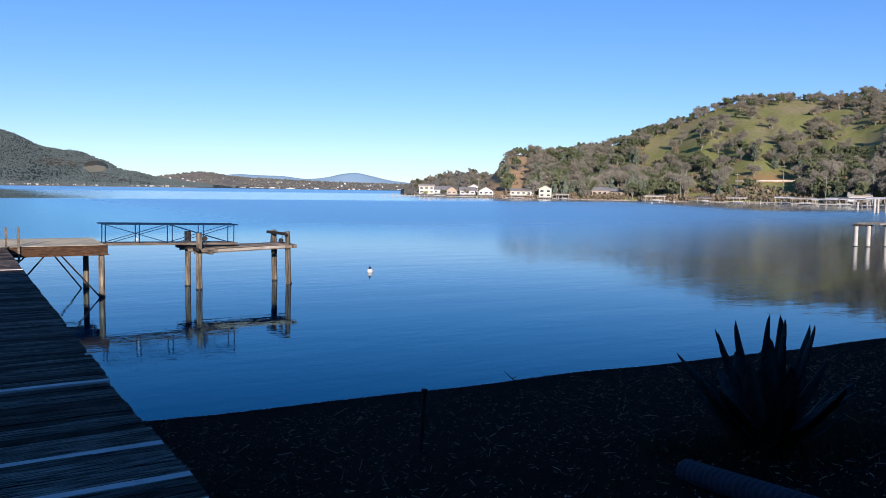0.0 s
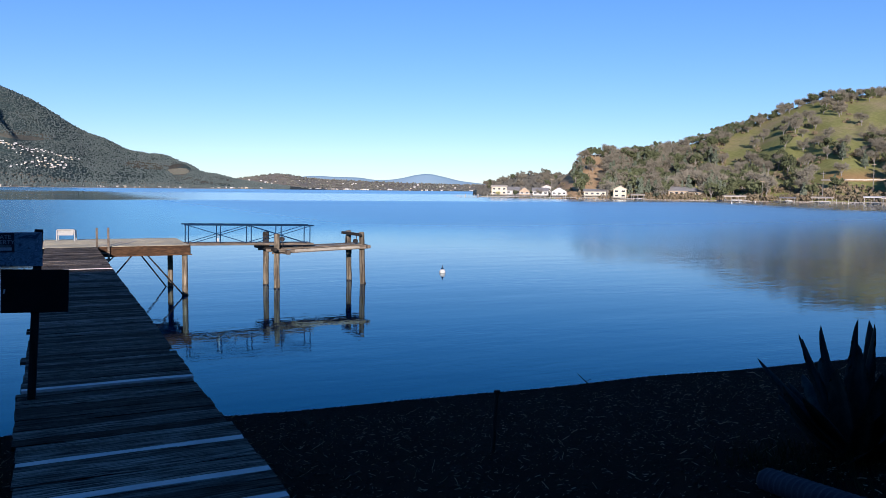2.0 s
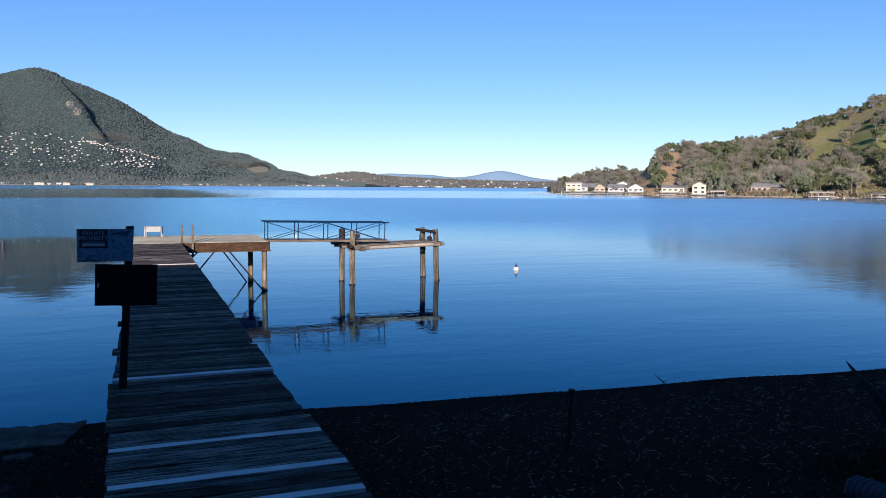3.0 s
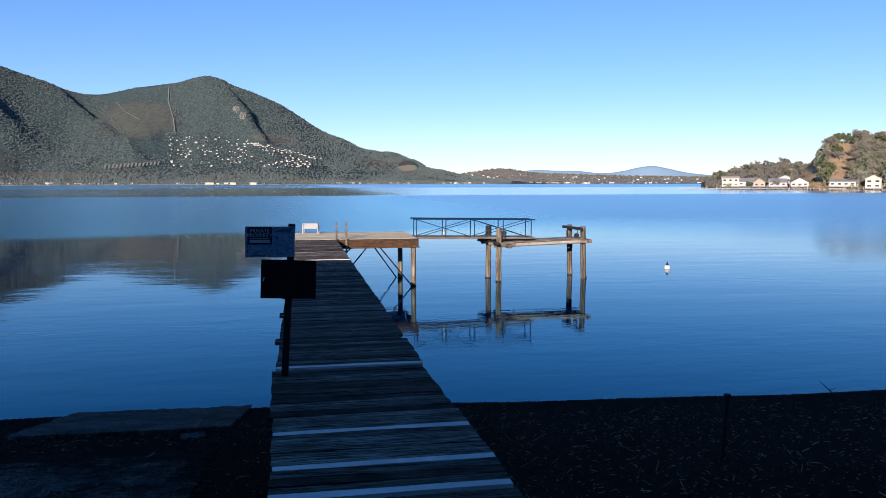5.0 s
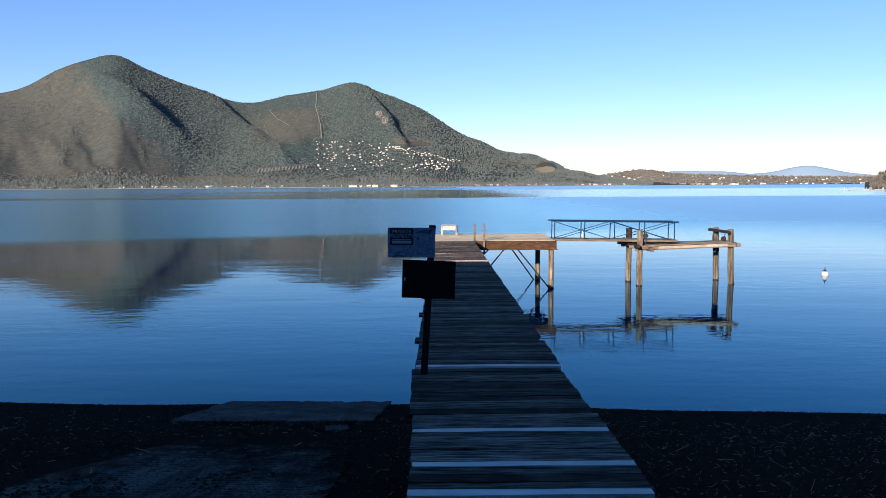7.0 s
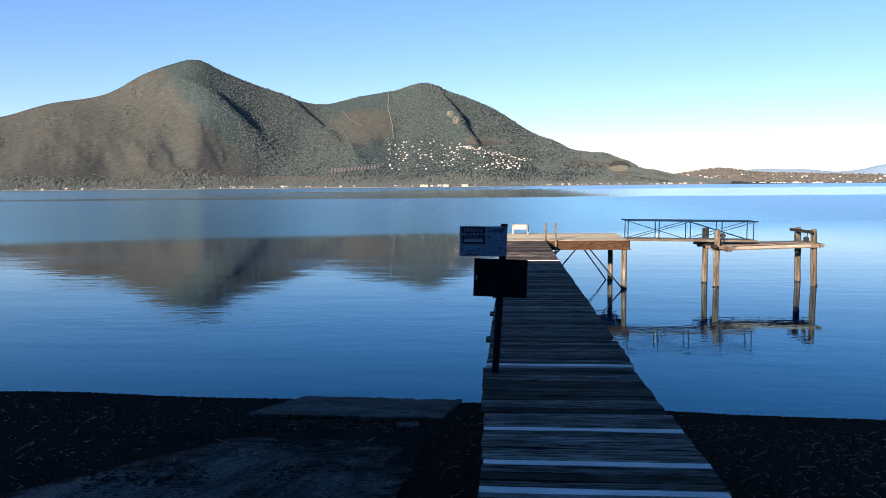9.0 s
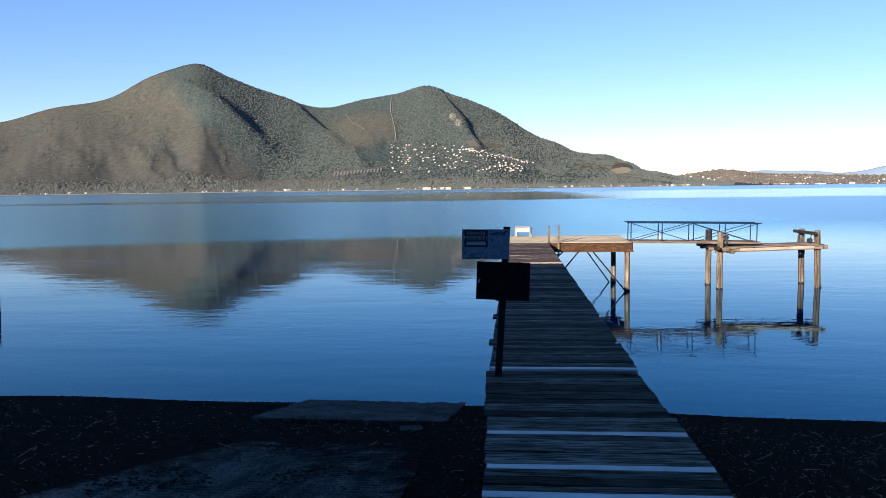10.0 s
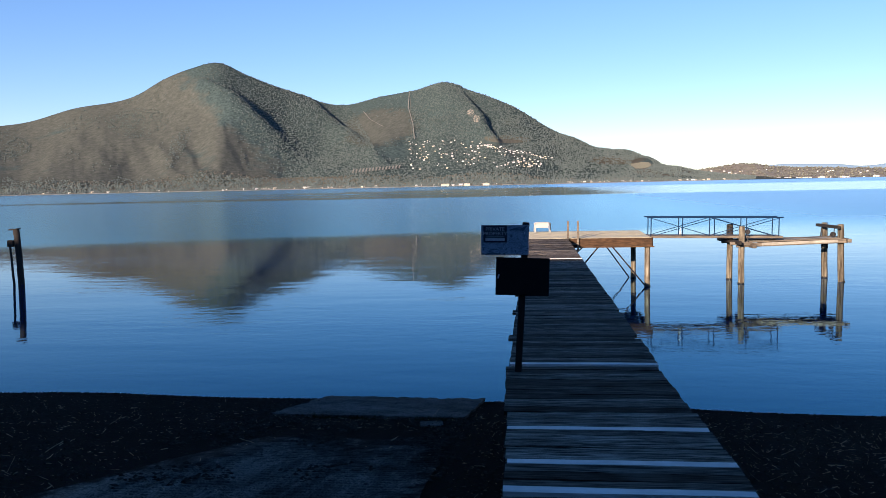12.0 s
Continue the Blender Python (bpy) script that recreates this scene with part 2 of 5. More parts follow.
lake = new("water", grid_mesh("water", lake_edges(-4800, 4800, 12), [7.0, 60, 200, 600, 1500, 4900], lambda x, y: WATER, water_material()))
tagged(lake, "deep blue lake water with small ripples under a clear sky", "lake", kind="structure")


# ---- the beach and the unseen bank added behind it ----
SHADE_BANK = 7.4                            # height of the unseen bank, added behind the beach to shade the shore


def shore_y(x):
    return 12.78 - 0.20 * min(max((x - 1.0) / 1.5, 0.0), 1.0) - 0.085 * max(x - 1.0, 0.0) + 0.03 * min(max(-x - 2, 0), 20) + 0.10 * math.sin(x * 0.9) * math.sin(x * 0.31 + 1)


def ground_z(x, y):
    d = shore_y(x) - y
    z = WATER + 0.178 * d if d > 0 else WATER + 0.12 * max(d, -60)
    z = min(z, 0.50 + 0.03 * min(max(-y - 2, 0), 6))
    if y < -4.5:
        # the added bank stands higher on the left, to shade the mooring pile
        z += (SHADE_BANK + 3.5 * min(max((-20 - x) / 14, 0), 1)) * min(1.0, (-4.5 - y) / 3.5)
    rough = 0.02 if d > 0.4 else 0.004
    return z + rough * noise.noise((x * 1.7, y * 1.7, 0)) + 0.6 * rough * noise.noise((x * 6, y * 6, 3))


def beach_material():
    n = Nodes("dark_shaded_gravel", 1.0, 0, 0.02)
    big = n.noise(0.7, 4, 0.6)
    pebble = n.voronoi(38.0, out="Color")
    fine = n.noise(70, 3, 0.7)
    # dark gravel taken near black: part of the beach's shade is in the colour
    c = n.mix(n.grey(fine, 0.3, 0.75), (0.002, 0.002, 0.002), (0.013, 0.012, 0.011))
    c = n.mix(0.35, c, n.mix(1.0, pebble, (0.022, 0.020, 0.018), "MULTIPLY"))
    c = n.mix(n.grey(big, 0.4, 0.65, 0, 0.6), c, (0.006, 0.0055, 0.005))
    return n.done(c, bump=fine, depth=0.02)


def spread(*runs):
    out = []
    for a, b, step in runs:
        k = max(1, round((b - a) / step))
        out += [a + (b - a) * i / k for i in range(k)]
    return out + [runs[-1][1]]


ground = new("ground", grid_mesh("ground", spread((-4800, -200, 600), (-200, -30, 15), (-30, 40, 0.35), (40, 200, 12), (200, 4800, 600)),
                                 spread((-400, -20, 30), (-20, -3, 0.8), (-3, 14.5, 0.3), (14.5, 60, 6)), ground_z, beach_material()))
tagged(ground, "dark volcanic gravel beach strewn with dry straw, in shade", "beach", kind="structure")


# ---- the pier ----
PIER_TILT = -0.0064


def pier_left(y):
    return 0.012 + (0.020 * (7 - y) if y < 7 else PIER_TILT * (y - 7))


def pier_z(y):
    return 0.0 if y < 7 else -0.13 * (y - 7) / 22.3


pier = thing("pier", pose(0, 0, 0), "long narrow weathered grey plank pier on wooden posts", "pier")
rng = random.Random(4)
PALE_AT = (3.29, 3.83, 4.65, 7.02, 20.4)
board_shapes = []
for k in range(10):
    bm = bmesh.new()
    bmesh.ops.create_grid(bm, x_segments=4, y_segments=1, size=0.5)
    for v in bm.verts:
        v.co = Vector((v.co.x * 1.685, v.co.y * (0.136 + rng.uniform(-0.006, 0.004)) + rng.uniform(-0.002, 0.002), rng.uniform(-0.003, 0.003)))
    top = list(bm.faces)
    got = bmesh.ops.extrude_face_region(bm, geom=top)
    for v in got["geom"]:
        if isinstance(v, bmesh.types.BMVert):
            v.co.z -= 0.04
    bmesh.ops.recalc_face_normals(bm, faces=bm.faces)
    board_shapes.append(solid(bm, "board", BOARD))
rows, y = [], 1.2
while y < 29.2:
    nxt = min((q for q in PALE_AT if y - 0.075 <= q < y + 0.072), default=None)
    if nxt is not None:
        rows.append((nxt, True))
        y = nxt + 0.128
    else:
        rows.append((y, False))
        y += 0.147
drift = 0.0
for y, pale in rows:
    drift = 0.8 * drift + rng.uniform(-0.006, 0.006)
    ob = new("board", rng.choice(board_shapes))
    ob.matrix_basis = pose(pier_left(y) + 0.84 + drift + rng.uniform(-0.006, 0.006) + (-0.03 if 5.1 < y < 6.95 else 0.0) - (0.06 if int(y * 6.8) in (58, 59, 73, 74, 88) else 0.0), y, pier_z(y) + rng.uniform(-0.004, 0.004),
                           rng.uniform(-0.8, 0.8), rng.uniform(-0.2, 0.2), 0.35 + rng.uniform(-0.3, 0.3))
    ob.parent = pier
    if pale:
        ob.data = ob.data.copy()
        ob.data.materials[0] = NEW_BOARD
        ob["label"] = "white-painted board"
        ob.scale = (0.99, 0.70, 1)
        ob.location.z += 0.006
for side in (0.10, 0.84, 1.58):
    bm = bmesh.new()
    for a, b in ((1.0, 7.0), (7.0, 18.0), (18.0, 29.2)):
        pa, pb = Vector((pier_left(a) + side, a, pier_z(a) - 0.14)), Vector((pier_left(b) + side, b, pier_z(b) - 0.14))
        d = pb - pa
        box(bm, (0.06, d.length, 0.19), tuple((pa + pb) / 2), (math.degrees(math.asin(d.z / d.length)), 0, -math.degrees(PIER_TILT)))
    part("stringer", bm, POST_DARK, pier)
for k, yy in enumerate((4.5, 9.0, 13.5, 18.0, 22.5, 26.5)):
    for side in (0.0, 1.68):
        x = pier_left(yy) + side + (0.17 if side == 0 else -0.14)
        bm = bmesh.new()
        rod(bm, (x, yy, min(ground_z(x, yy), WATER) - 1.2), (x, yy, pier_z(yy) - 0.03), 0.085, 0.08, 10, 4, 0.006, k)
        part("post", bm, POST_DARK, pier, smooth=True)
    bm = bmesh.new()
    box(bm, (1.74, 0.09, 0.19), (pier_left(yy) + 0.84, yy + 0.12, pier_z(yy) - 0.33), bevel=0.006)
    part("crossbeam", bm, POST_DARK, pier)

# ---- the platform at the pier's end ----
platform = thing("platform", pose(0, 0, 0), "sunlit timber platform with a rusty brown edge at the pier's end", "dock platform")
PX0, PX1, PY0, PY1, PZ = -0.20, 4.81, 29.28, 33.2, -0.11
yy = PY0 + 0.08
shape = bmesh.new()
box(shape, (PX1 - PX0, 0.139, 0.04), bevel=0.005)
shape = solid(shape, "plank", PLATFORM_WOOD)
while yy < PY1:
    ob = new("plank", shape)
    ob.matrix_basis = pose((PX0 + PX1) / 2 + rng.uniform(-0.01, 0.01), yy, PZ - 0.02 + 0.02 * math.sin(yy) + rng.uniform(-0.003, 0.003), rng.uniform(-0.5, 0.5), 0, rng.uniform(-0.1, 0.1))
    ob.parent = platform
    yy += 0.146
for name, size, at in (("front_fascia", (PX1 - 1.40, 0.05, 0.34), ((PX1 + 1.45) / 2, PY0 - 0.03, PZ - 0.20)), ("back_fascia", (PX1 - PX0, 0.05, 0.34), ((PX1 + PX0) / 2, PY1 + 0.03, PZ - 0.20)),
                       ("side_fascia", (0.05, PY1 - PY0, 0.34), (PX1 + 0.03, (PY0 + PY1) / 2, PZ - 0.20)), ("side_fascia", (0.05, PY1 - PY0, 0.34), (PX0 - 0.03, (PY0 + PY1) / 2, PZ - 0.20))):
    bm = bmesh.new()
    box(bm, size, at, bevel=0.006)
    part(name, bm, FASCIA, platform)
bm = bmesh.new()
box(bm, (PX1 - 1.3, 0.16, 0.035), ((PX1 + 1.5) / 2, PY0 + 0.02, PZ - 0.385), bevel=0.004)
part("lower_ledge", bm, FASCIA, platform)
for k, (x, y) in enumerate(((4.66, 29.40), (4.47, 32.3), (0.1, 29.5), (0.1, 32.3))):
    bm = bmesh.new()
    rod(bm, (x, y, -4.5), (x, y, PZ - 0.36), 0.115, 0.105, 14, 5, 0.008, 20 + k)
    leg = part("leg", bm, PILE, platform, smooth=True)
    bm = bmesh.new()
    rod(bm, (x, y, WATER - 0.1), (x, y, WATER + 0.05), 0.125, 0.122, 14)
    part("waterline_band", bm, WET, leg, "black wet band")
for a, b in (((3.18, 29.34, PZ - 0.22), (4.58, 29.30, WATER + 0.02)), ((3.08, 32.4, PZ - 0.25), (4.34, 32.4, WATER - 0.05)), ((2.92, 29.34, PZ - 0.19), (1.45, 29.34, WATER + 0.0)), ((2.70, 32.3, PZ - 0.25), (1.4, 32.3, -1.65))):
    bm = bmesh.new()
    rod(bm, a, b, 0.028, 0.028, 8)
    part("brace", bm, STEEL_DARK, platform)

# ---- things on and beside the pier ----
def ladder_rail():
    t = thing("ladder", pose(1.576, 29.22, PZ), "weathered wooden ladder rails rising above the platform edge", "ladder")
    for x, h in ((0.0, 0.67), (0.385, 0.68)):
        bm = bmesh.new()
        box(bm, (0.075, 0.09, h + 0.55), (x, -0.05, (h - 0.55) / 2), bevel=0.008)
        part("rail", bm, BEAM, t)
    for z in (-0.25, -0.50):
        bm = bmesh.new()
        box(bm, (0.43, 0.05, 0.07), (0.19, -0.05, z), bevel=0.006)
        part("rung", bm, BEAM, t)


ladder_rail()


STOOL_WHITE = plain("dull_white_plastic", (0.34, 0.33, 0.30), (0.46, 0.45, 0.42), 9, 0.6)


def deck_chair():
    t = thing("deck_stool", pose(0.60, 32.5, PZ, 0, 0, 172), "low white slatted bench seat on pale tube legs", "stool")
    for x in (-0.33, 0.33):
        for y in (-0.22, 0.22):
            bm = bmesh.new()
            rod(bm, (x, y, 0), (x * 0.96, y * 0.9, 0.40), 0.022, 0.022, 8)
            part("leg", bm, STOOL_WHITE, t)
        bm = bmesh.new()
        rod(bm, (x * 0.96, -0.28, 0.40), (x * 0.96, 0.26, 0.44), 0.022, 0.022, 8)
        part("side_rail", bm, STOOL_WHITE, t)
    for k in range(5):
        bm = bmesh.new()
        box(bm, (0.60, 0.085, 0.02), (0, -0.20 + 0.10 * k, 0.43 + 0.01 * k), (4, 0, 0), 0.004)
        part("slat", bm, STOOL_WHITE, t)
    bm = bmesh.new()
    box(bm, (0.58, 0.03, 0.24), (0, 0.20, 0.34), (38, 0, 0), 0.01)
    part("front_panel", bm, STOOL_WHITE, t)


deck_chair()

def gangway():
    t = thing("gangway", pose(4.76, 30.25, -0.175, 0, 0.9, 0), "blue steel gangway with crossed railing braces and a plank floor", "gangway")
    span, step, wide, high = 5.26, 1.234, 0.88, 0.775
    for name, y in (("near_railing", 0.0), ("far_railing", wide)):
        bm = bmesh.new()
        rod(bm, (0.0, y, high), (span, y, high), 0.028, 0.028, 8)
        rail = part(name, bm, STEEL_BLUE, t)
        for k in range(5):
            bm = bmesh.new()
            rod(bm, (0.16 + step * k, y, -0.05), (0.16 + step * k, y, high), 0.021, 0.021, 8)
            part("baluster", bm, STEEL_BLUE, rail)
        for a in (0, 2):
            for z0, z1 in ((0.0, high - 0.03), (high - 0.03, 0.0)):
                bm = bmesh.new()
                rod(bm, (0.16 + step * a, y + 0.01, z0), (0.16 + step * (a + 2), y + 0.01, z1), 0.014, 0.014, 6)
                part("brace", bm, STEEL_BLUE, rail)
        bm = bmesh.new()
        box(bm, (span, 0.05, 0.09), (span / 2, y, -0.005), bevel=0.006)
        part("side_beam", bm, BEAM if y == 0.0 else STEEL_BLUE, t)
    for k in range(4):
        bm = bmesh.new()
        box(bm, (span, 0.20, 0.03), (span / 2, 0.12 + 0.213 * k, 0.02), bevel=0.004)
        part("floor_plank", bm, BEAM, t)
    bm = bmesh.new()
    rod(bm, (1.30, -0.03, 0.10), (1.30, -0.03, 0.24), 0.045, 0.045, 10)
    rod(bm, (1.30, -0.03, 0.24), (1.30, -0.03, 0.36), 0.012, 0.012, 6)
    part("float_bottle", bm, WHITE_PLASTIC, t, "small white float hung on the rail", smooth=True)


gangway()


def pile(parent, x, y, top, r, material, seed, foot=-4.6, lean=(0, 0), name="post"):
    bm = bmesh.new()
    rod(bm, (x, y, foot), (x + lean[0], y + lean[1], top), r * 1.05, r * 0.95, 16, 9, 0.012, seed)
    bmesh.ops.bevel(bm, geom=[e for e in bm.edges if all(abs(v.co.z - top) < 0.05 for v in e.verts)], offset=0.02, segments=1, affect="EDGES")
    p = part(name, bm, material, parent, smooth=True)
    bm = bmesh.new()
    rod(bm, (x + lean[0] * 0.4, y, WATER - 0.15), (x + lean[0] * 0.4, y, WATER + 0.05), r * 1.07, r * 1.06, 16)
    part("waterline_band", bm, WET, p, "black wet band")
    return p


def boat_lift():
    t = thing("boat_lift", pose(0, 0, 0), "old wooden boat lift frame on four piles with timber beams", "boat lift")
    for k, (x, y, top, dx) in enumerate(((8.375, 30.08, 0.20, 0.035), (8.26, 31.50, 0.22, 0.03), (12.20, 31.90, 0.20, -0.05), (12.38, 30.46, 0.20, -0.13))):
        pile(t, x, y, top, 0.122, PILE, 40 + k, lean=(dx, 0))
    tar = bmesh.new()
    rod(tar, (8.285, 31.50, -0.45), (8.29, 31.50, 0.20), 0.135, 0.132, 16, 3, 0.004)
    part("tarred_collar", tar, PILE_DARK, t, "tar-black pile top")
    # shade below the beams, put on this rear pile as a dark sleeve
    tar = bmesh.new()
    rod(tar, (12.165, 31.90, -0.85), (12.155, 31.90, -0.35), 0.130, 0.128, 16, 2, 0.004)
    part("tarred_collar", tar, PILE_DARK, t)
    for name, size, at, rot, m in (
        ("front_beam", (4.25, 0.10, 0.15), (10.32, 30.14, -0.50), (0, -1.6, 2.5), BEAM),
        ("back_beam", (4.7, 0.10, 0.18), (10.30, 31.60, -0.46), (0, -0.5, 2.5), BEAM),
        ("crossbeam", (0.12, 2.5, 0.14), (8.08, 30.75, -0.42), (0, 0, 6), PILE_DARK),
        ("crossbeam", (0.16, 2.2, 0.16), (8.72, 30.7, -0.56), (0, 0, 3), BEAM),
        ("crossbeam", (0.14, 2.3, 0.14), (12.48, 31.1, -0.42), (0, 0, -3), BEAM),
        ("top_beam", (0.12, 2.0, 0.12), (12.00, 31.1, 0.10), (0, 0, 4), PILE_DARK),
        ("short_beam", (0.85, 0.12, 0.13), (8.35, 29.95, -0.48), (0, 3, 0), BEAM),
        ("long_plank", (3.9, 0.30, 0.05), (10.4, 30.42, -0.40), (0, -1.4, 2.5), BEAM),
        ("long_plank", (3.8, 0.30, 0.05), (10.5, 30.74, -0.395), (0, -1.4, 2.5), PALE_BEAM),
        ("long_plank", (3.9, 0.30, 0.05), (10.4, 31.05, -0.40), (0, -1.3, 2.5), BEAM),
        ("long_plank", (3.8, 0.30, 0.05), (10.5, 31.36, -0.39), (0, -1.2, 2.5), BEAM),
        ("face_board", (2.9, 0.03, 0.11), (10.6, 30.09, -0.475), (0, -1.6, 2.5), PALE_BEAM),
        ("joist", (0.10, 1.5, 0.14), (9.5, 30.85, -0.52), (0, 0, 3), PILE_DARK),
        ("joist", (0.10, 1.5, 0.14), (10.6, 30.9, -0.50), (0, 0, 3), PILE_DARK),
        ("joist", (0.10, 1.5, 0.14), (11.7, 30.95, -0.47), (0, 0, 3), PILE_DARK),
    ):
        bm = bmesh.new()
        box(bm, size, at, rot, 0.012)
        part(name, bm, m, t)
    for x, y, z in ((8.62, 30.05, -0.02), (12.02, 30.6, -0.20)):
        bm = bmesh.new()
        rod(bm, (x, y - 0.05, z), (x, y + 0.05, z), 0.10, 0.10, 14)
        part("pulley", bm, STEEL_DARK, t)
    for x, y, z0, z1 in ((12.02, 30.55, -0.3, 0.08), (8.60, 30.0, -0.4, 0.1), (11.85, 31.5, -0.45, 0.0)):
        bm = bmesh.new()
        rod(bm, (x, y, z0), (x + 0.04, y, z1), 0.016, 0.016, 6)
        part("cable", bm, STEEL_DARK, t)


boat_lift()


def buoy():
    t = thing("buoy", pose(17.59, 33.25, WATER), "small white mooring buoy with a dark top on the water", "buoy")
    bm = bmesh.new()
    bmesh.ops.create_uvsphere(bm, u_segments=16, v_segments=10, radius=0.155, matrix=pose(0, 0, 0.05) @ Matrix.Diagonal((1, 1, 1.0, 1)))
    part("float", bm, WHITE_PLASTIC, t, smooth=True)
    bm = bmesh.new()
    rod(bm, (0, 0, 0.16), (0, 0, 0.26), 0.09, 0.045, 12)
    part("cap", bm, STEEL_BLUE, t)
    bm = bmesh.new()
    rod(bm, (0, 0, 0.26), (0, 0, 0.38), 0.022, 0.016, 8)
    part("eye_pin", bm, STEEL_DARK, t)


buoy()


def lone_pile():
    t = thing("mooring_pile", pose(-23.3, 31.37, 0), "dark leaning mooring pile with a thin pole tied beside it", "mooring pile")
    bm = bmesh.new()
    rod(bm, (0.10, 0, -4.8), (-0.12, 0, 0.47), 0.15, 0.135, 14, 8, 0.012, 3)
    part("post", bm, PILE_DARK, t, smooth=True)
    bm = bmesh.new()
    rod(bm, (-0.16, -0.12, -4.6), (-0.40, -0.12, -0.20), 0.06, 0.05, 10, 6, 0.010, 5)
    part("pole", bm, PILE_DARK, t, smooth=True)
    bm = bmesh.new()
    box(bm, (0.26, 0.22, 0.30), (-0.38, -0.06, -0.18), (0, 4, 8), 0.02)
    part("block", bm, PILE_DARK, t)
    bm = bmesh.new()
    box(bm, (0.46, 0.26, 0.05), (-0.20, 0, 0.47), (0, -6, 0), 0.01)
    part("cap_board", bm, PILE_DARK, t)


lone_pile()


def concrete_piles():
    t = thing("old_dock", pose(0, 0, 0), "pale stubby dock piles carrying a weathered plank deck", "dock")
    for k, (x, y) in enumerate(((63.5, 35.55), (63.95, 34.75), (65.6, 34.2), (66.3, 33.6))):
        pile(t, x, y, -0.35, 0.165, PILE_PALE, 70 + k)
    for k in range(3):
        bm = bmesh.new()
        box(bm, (8.0, 0.62, 0.16), (67.7, 33.8 + 0.66 * k, -0.18), (0, 0, -3), 0.02)
        part("deck_plank", bm, PALE_BEAM, t)
    for x, y in ((63.75, 35.15), (66.0, 33.9)):
        bm = bmesh.new()
        box(bm, (0.3, 1.5, 0.16), (x, y, -0.33), (0, 0, 35), bevel=0.02)
        part("crosshead", bm, PILE_DARK, t)


concrete_piles()


def mooring_cluster():
    t = thing("dock_piles", pose(0, 0, 0), "tall pale mooring piles standing before the boat docks", "dock piles")
    for k, (az, far, top) in enumerate(((60.35, 222, 1.6), (60.55, 224, 1.4), (61.0, 220, 0.6), (59.4, 262, 0.4))):
        p = bearing(az, far)
        pile(t, p.x, p.y, top, 0.26, PILE_PALE, 90 + k, foot=-5.0)


mooring_cluster()


# ---- the signs ----
def letter_mesh(text, size, material):
    cu = bpy.data.curves.new("letters", "FONT")
    cu.body, cu.size, cu.extrude, cu.align_x, cu.align_y = text, size, 0.0015, "CENTER", "CENTER"
    ob = bpy.data.objects.new("letters", cu)
    scene.collection.objects.link(ob)
    me = bpy.data.meshes.new_from_object(ob.evaluated_get(bpy.context.evaluated_depsgraph_get()))
    bpy.data.objects.remove(ob)
    me.materials.clear()
    me.materials.append(material)
    return me


def sign_paint():
    n = Nodes("weathered_blue_sign", 0.55, 0, 0.4)
    big = n.noise(7.0, 5, 0.7, (1, 1, 1.6), distort=1.6)
    fine = n.noise(60, 3, 0.6)
    c = n.ramp(big, (0.38, (0.05, 0.08, 0.11)), (0.50, (0.27, 0.36, 0.44)), (0.58, (0.10, 0.14, 0.19)), (0.70, (0.45, 0.54, 0.60)))
    c = n.mix(n.grey(fine, 0.5, 0.8, 0, 0.4), c, (0.07, 0.09, 0.12))
    return n.done(c, bump=fine, depth=0.002)


SIGN_BLUE = sign_paint()
LETTER_GREY = plain("faded_sign_letters", (0.36, 0.38, 0.41), (0.48, 0.50, 0.53), 20, 0.7)
SIGN_PANEL = plain("dark_sign_panel", (0.012, 0.014, 0.02), (0.025, 0.028, 0.035), 12, 0.6)


def sign_post():
    t = thing("sign_post", pose(0.118, 6.62, 0.0), "dark post with a faded property notice and a black board", "sign")
    bm = bmesh.new()
    box(bm, (0.075, 0.085, 1.655), (0.052, 0.05, 0.825), (0, 3.7, 0), 0.006)
    part("post", bm, POST_DARK, t)
    up = bmesh.new()
    box(up, (0.515, 0.014, 0.325), (0, 0, 0), bevel=0.003)
    plate = part("notice_board", up, SIGN_BLUE, t, "faded blue-grey notice board", at=pose(-0.126, -0.012, 1.466, 0, 0.7, 0))
    bm = bmesh.new()
    box(bm, (0.255, 0.004, 0.185), (-0.105, -0.010, 0.065))
    part("dark_panel", bm, SIGN_PANEL, plate)
    for text, z, size in (("PRIVATE", 0.117, 0.055), ("PROPERTY", 0.068, 0.055)):
        ob = part("lettering", letter_mesh(text, size, LETTER_GREY), None, plate)
        ob.matrix_basis = pose(-0.105, -0.0135, z, 90, 0, 0)
    for z, w, h in ((0.034, 0.20, 0.006), (0.006, 0.21, 0.030)):
        bm = bmesh.new()
        box(bm, (w, 0.004, h), (-0.105, -0.0125, z))
        part("text_bar", bm, LETTER_GREY, plate)
    bm = bmesh.new()
    box(bm, (0.58, 0.022, 0.415), (0, 0, 0), bevel=0.004)
    part("blank_board", bm, SIGN_BLACK, t, "plain black board", at=pose(0.060, -0.016, 1.062, 0, 2.2, 0))
    bm = bmesh.new()
    box(bm, (0.014, 0.004, 0.045), (-0.20, -0.0295, 1.07), (0, 15, 0))
    part("label_patch", bm, LETTER_GREY, t)


sign_post()


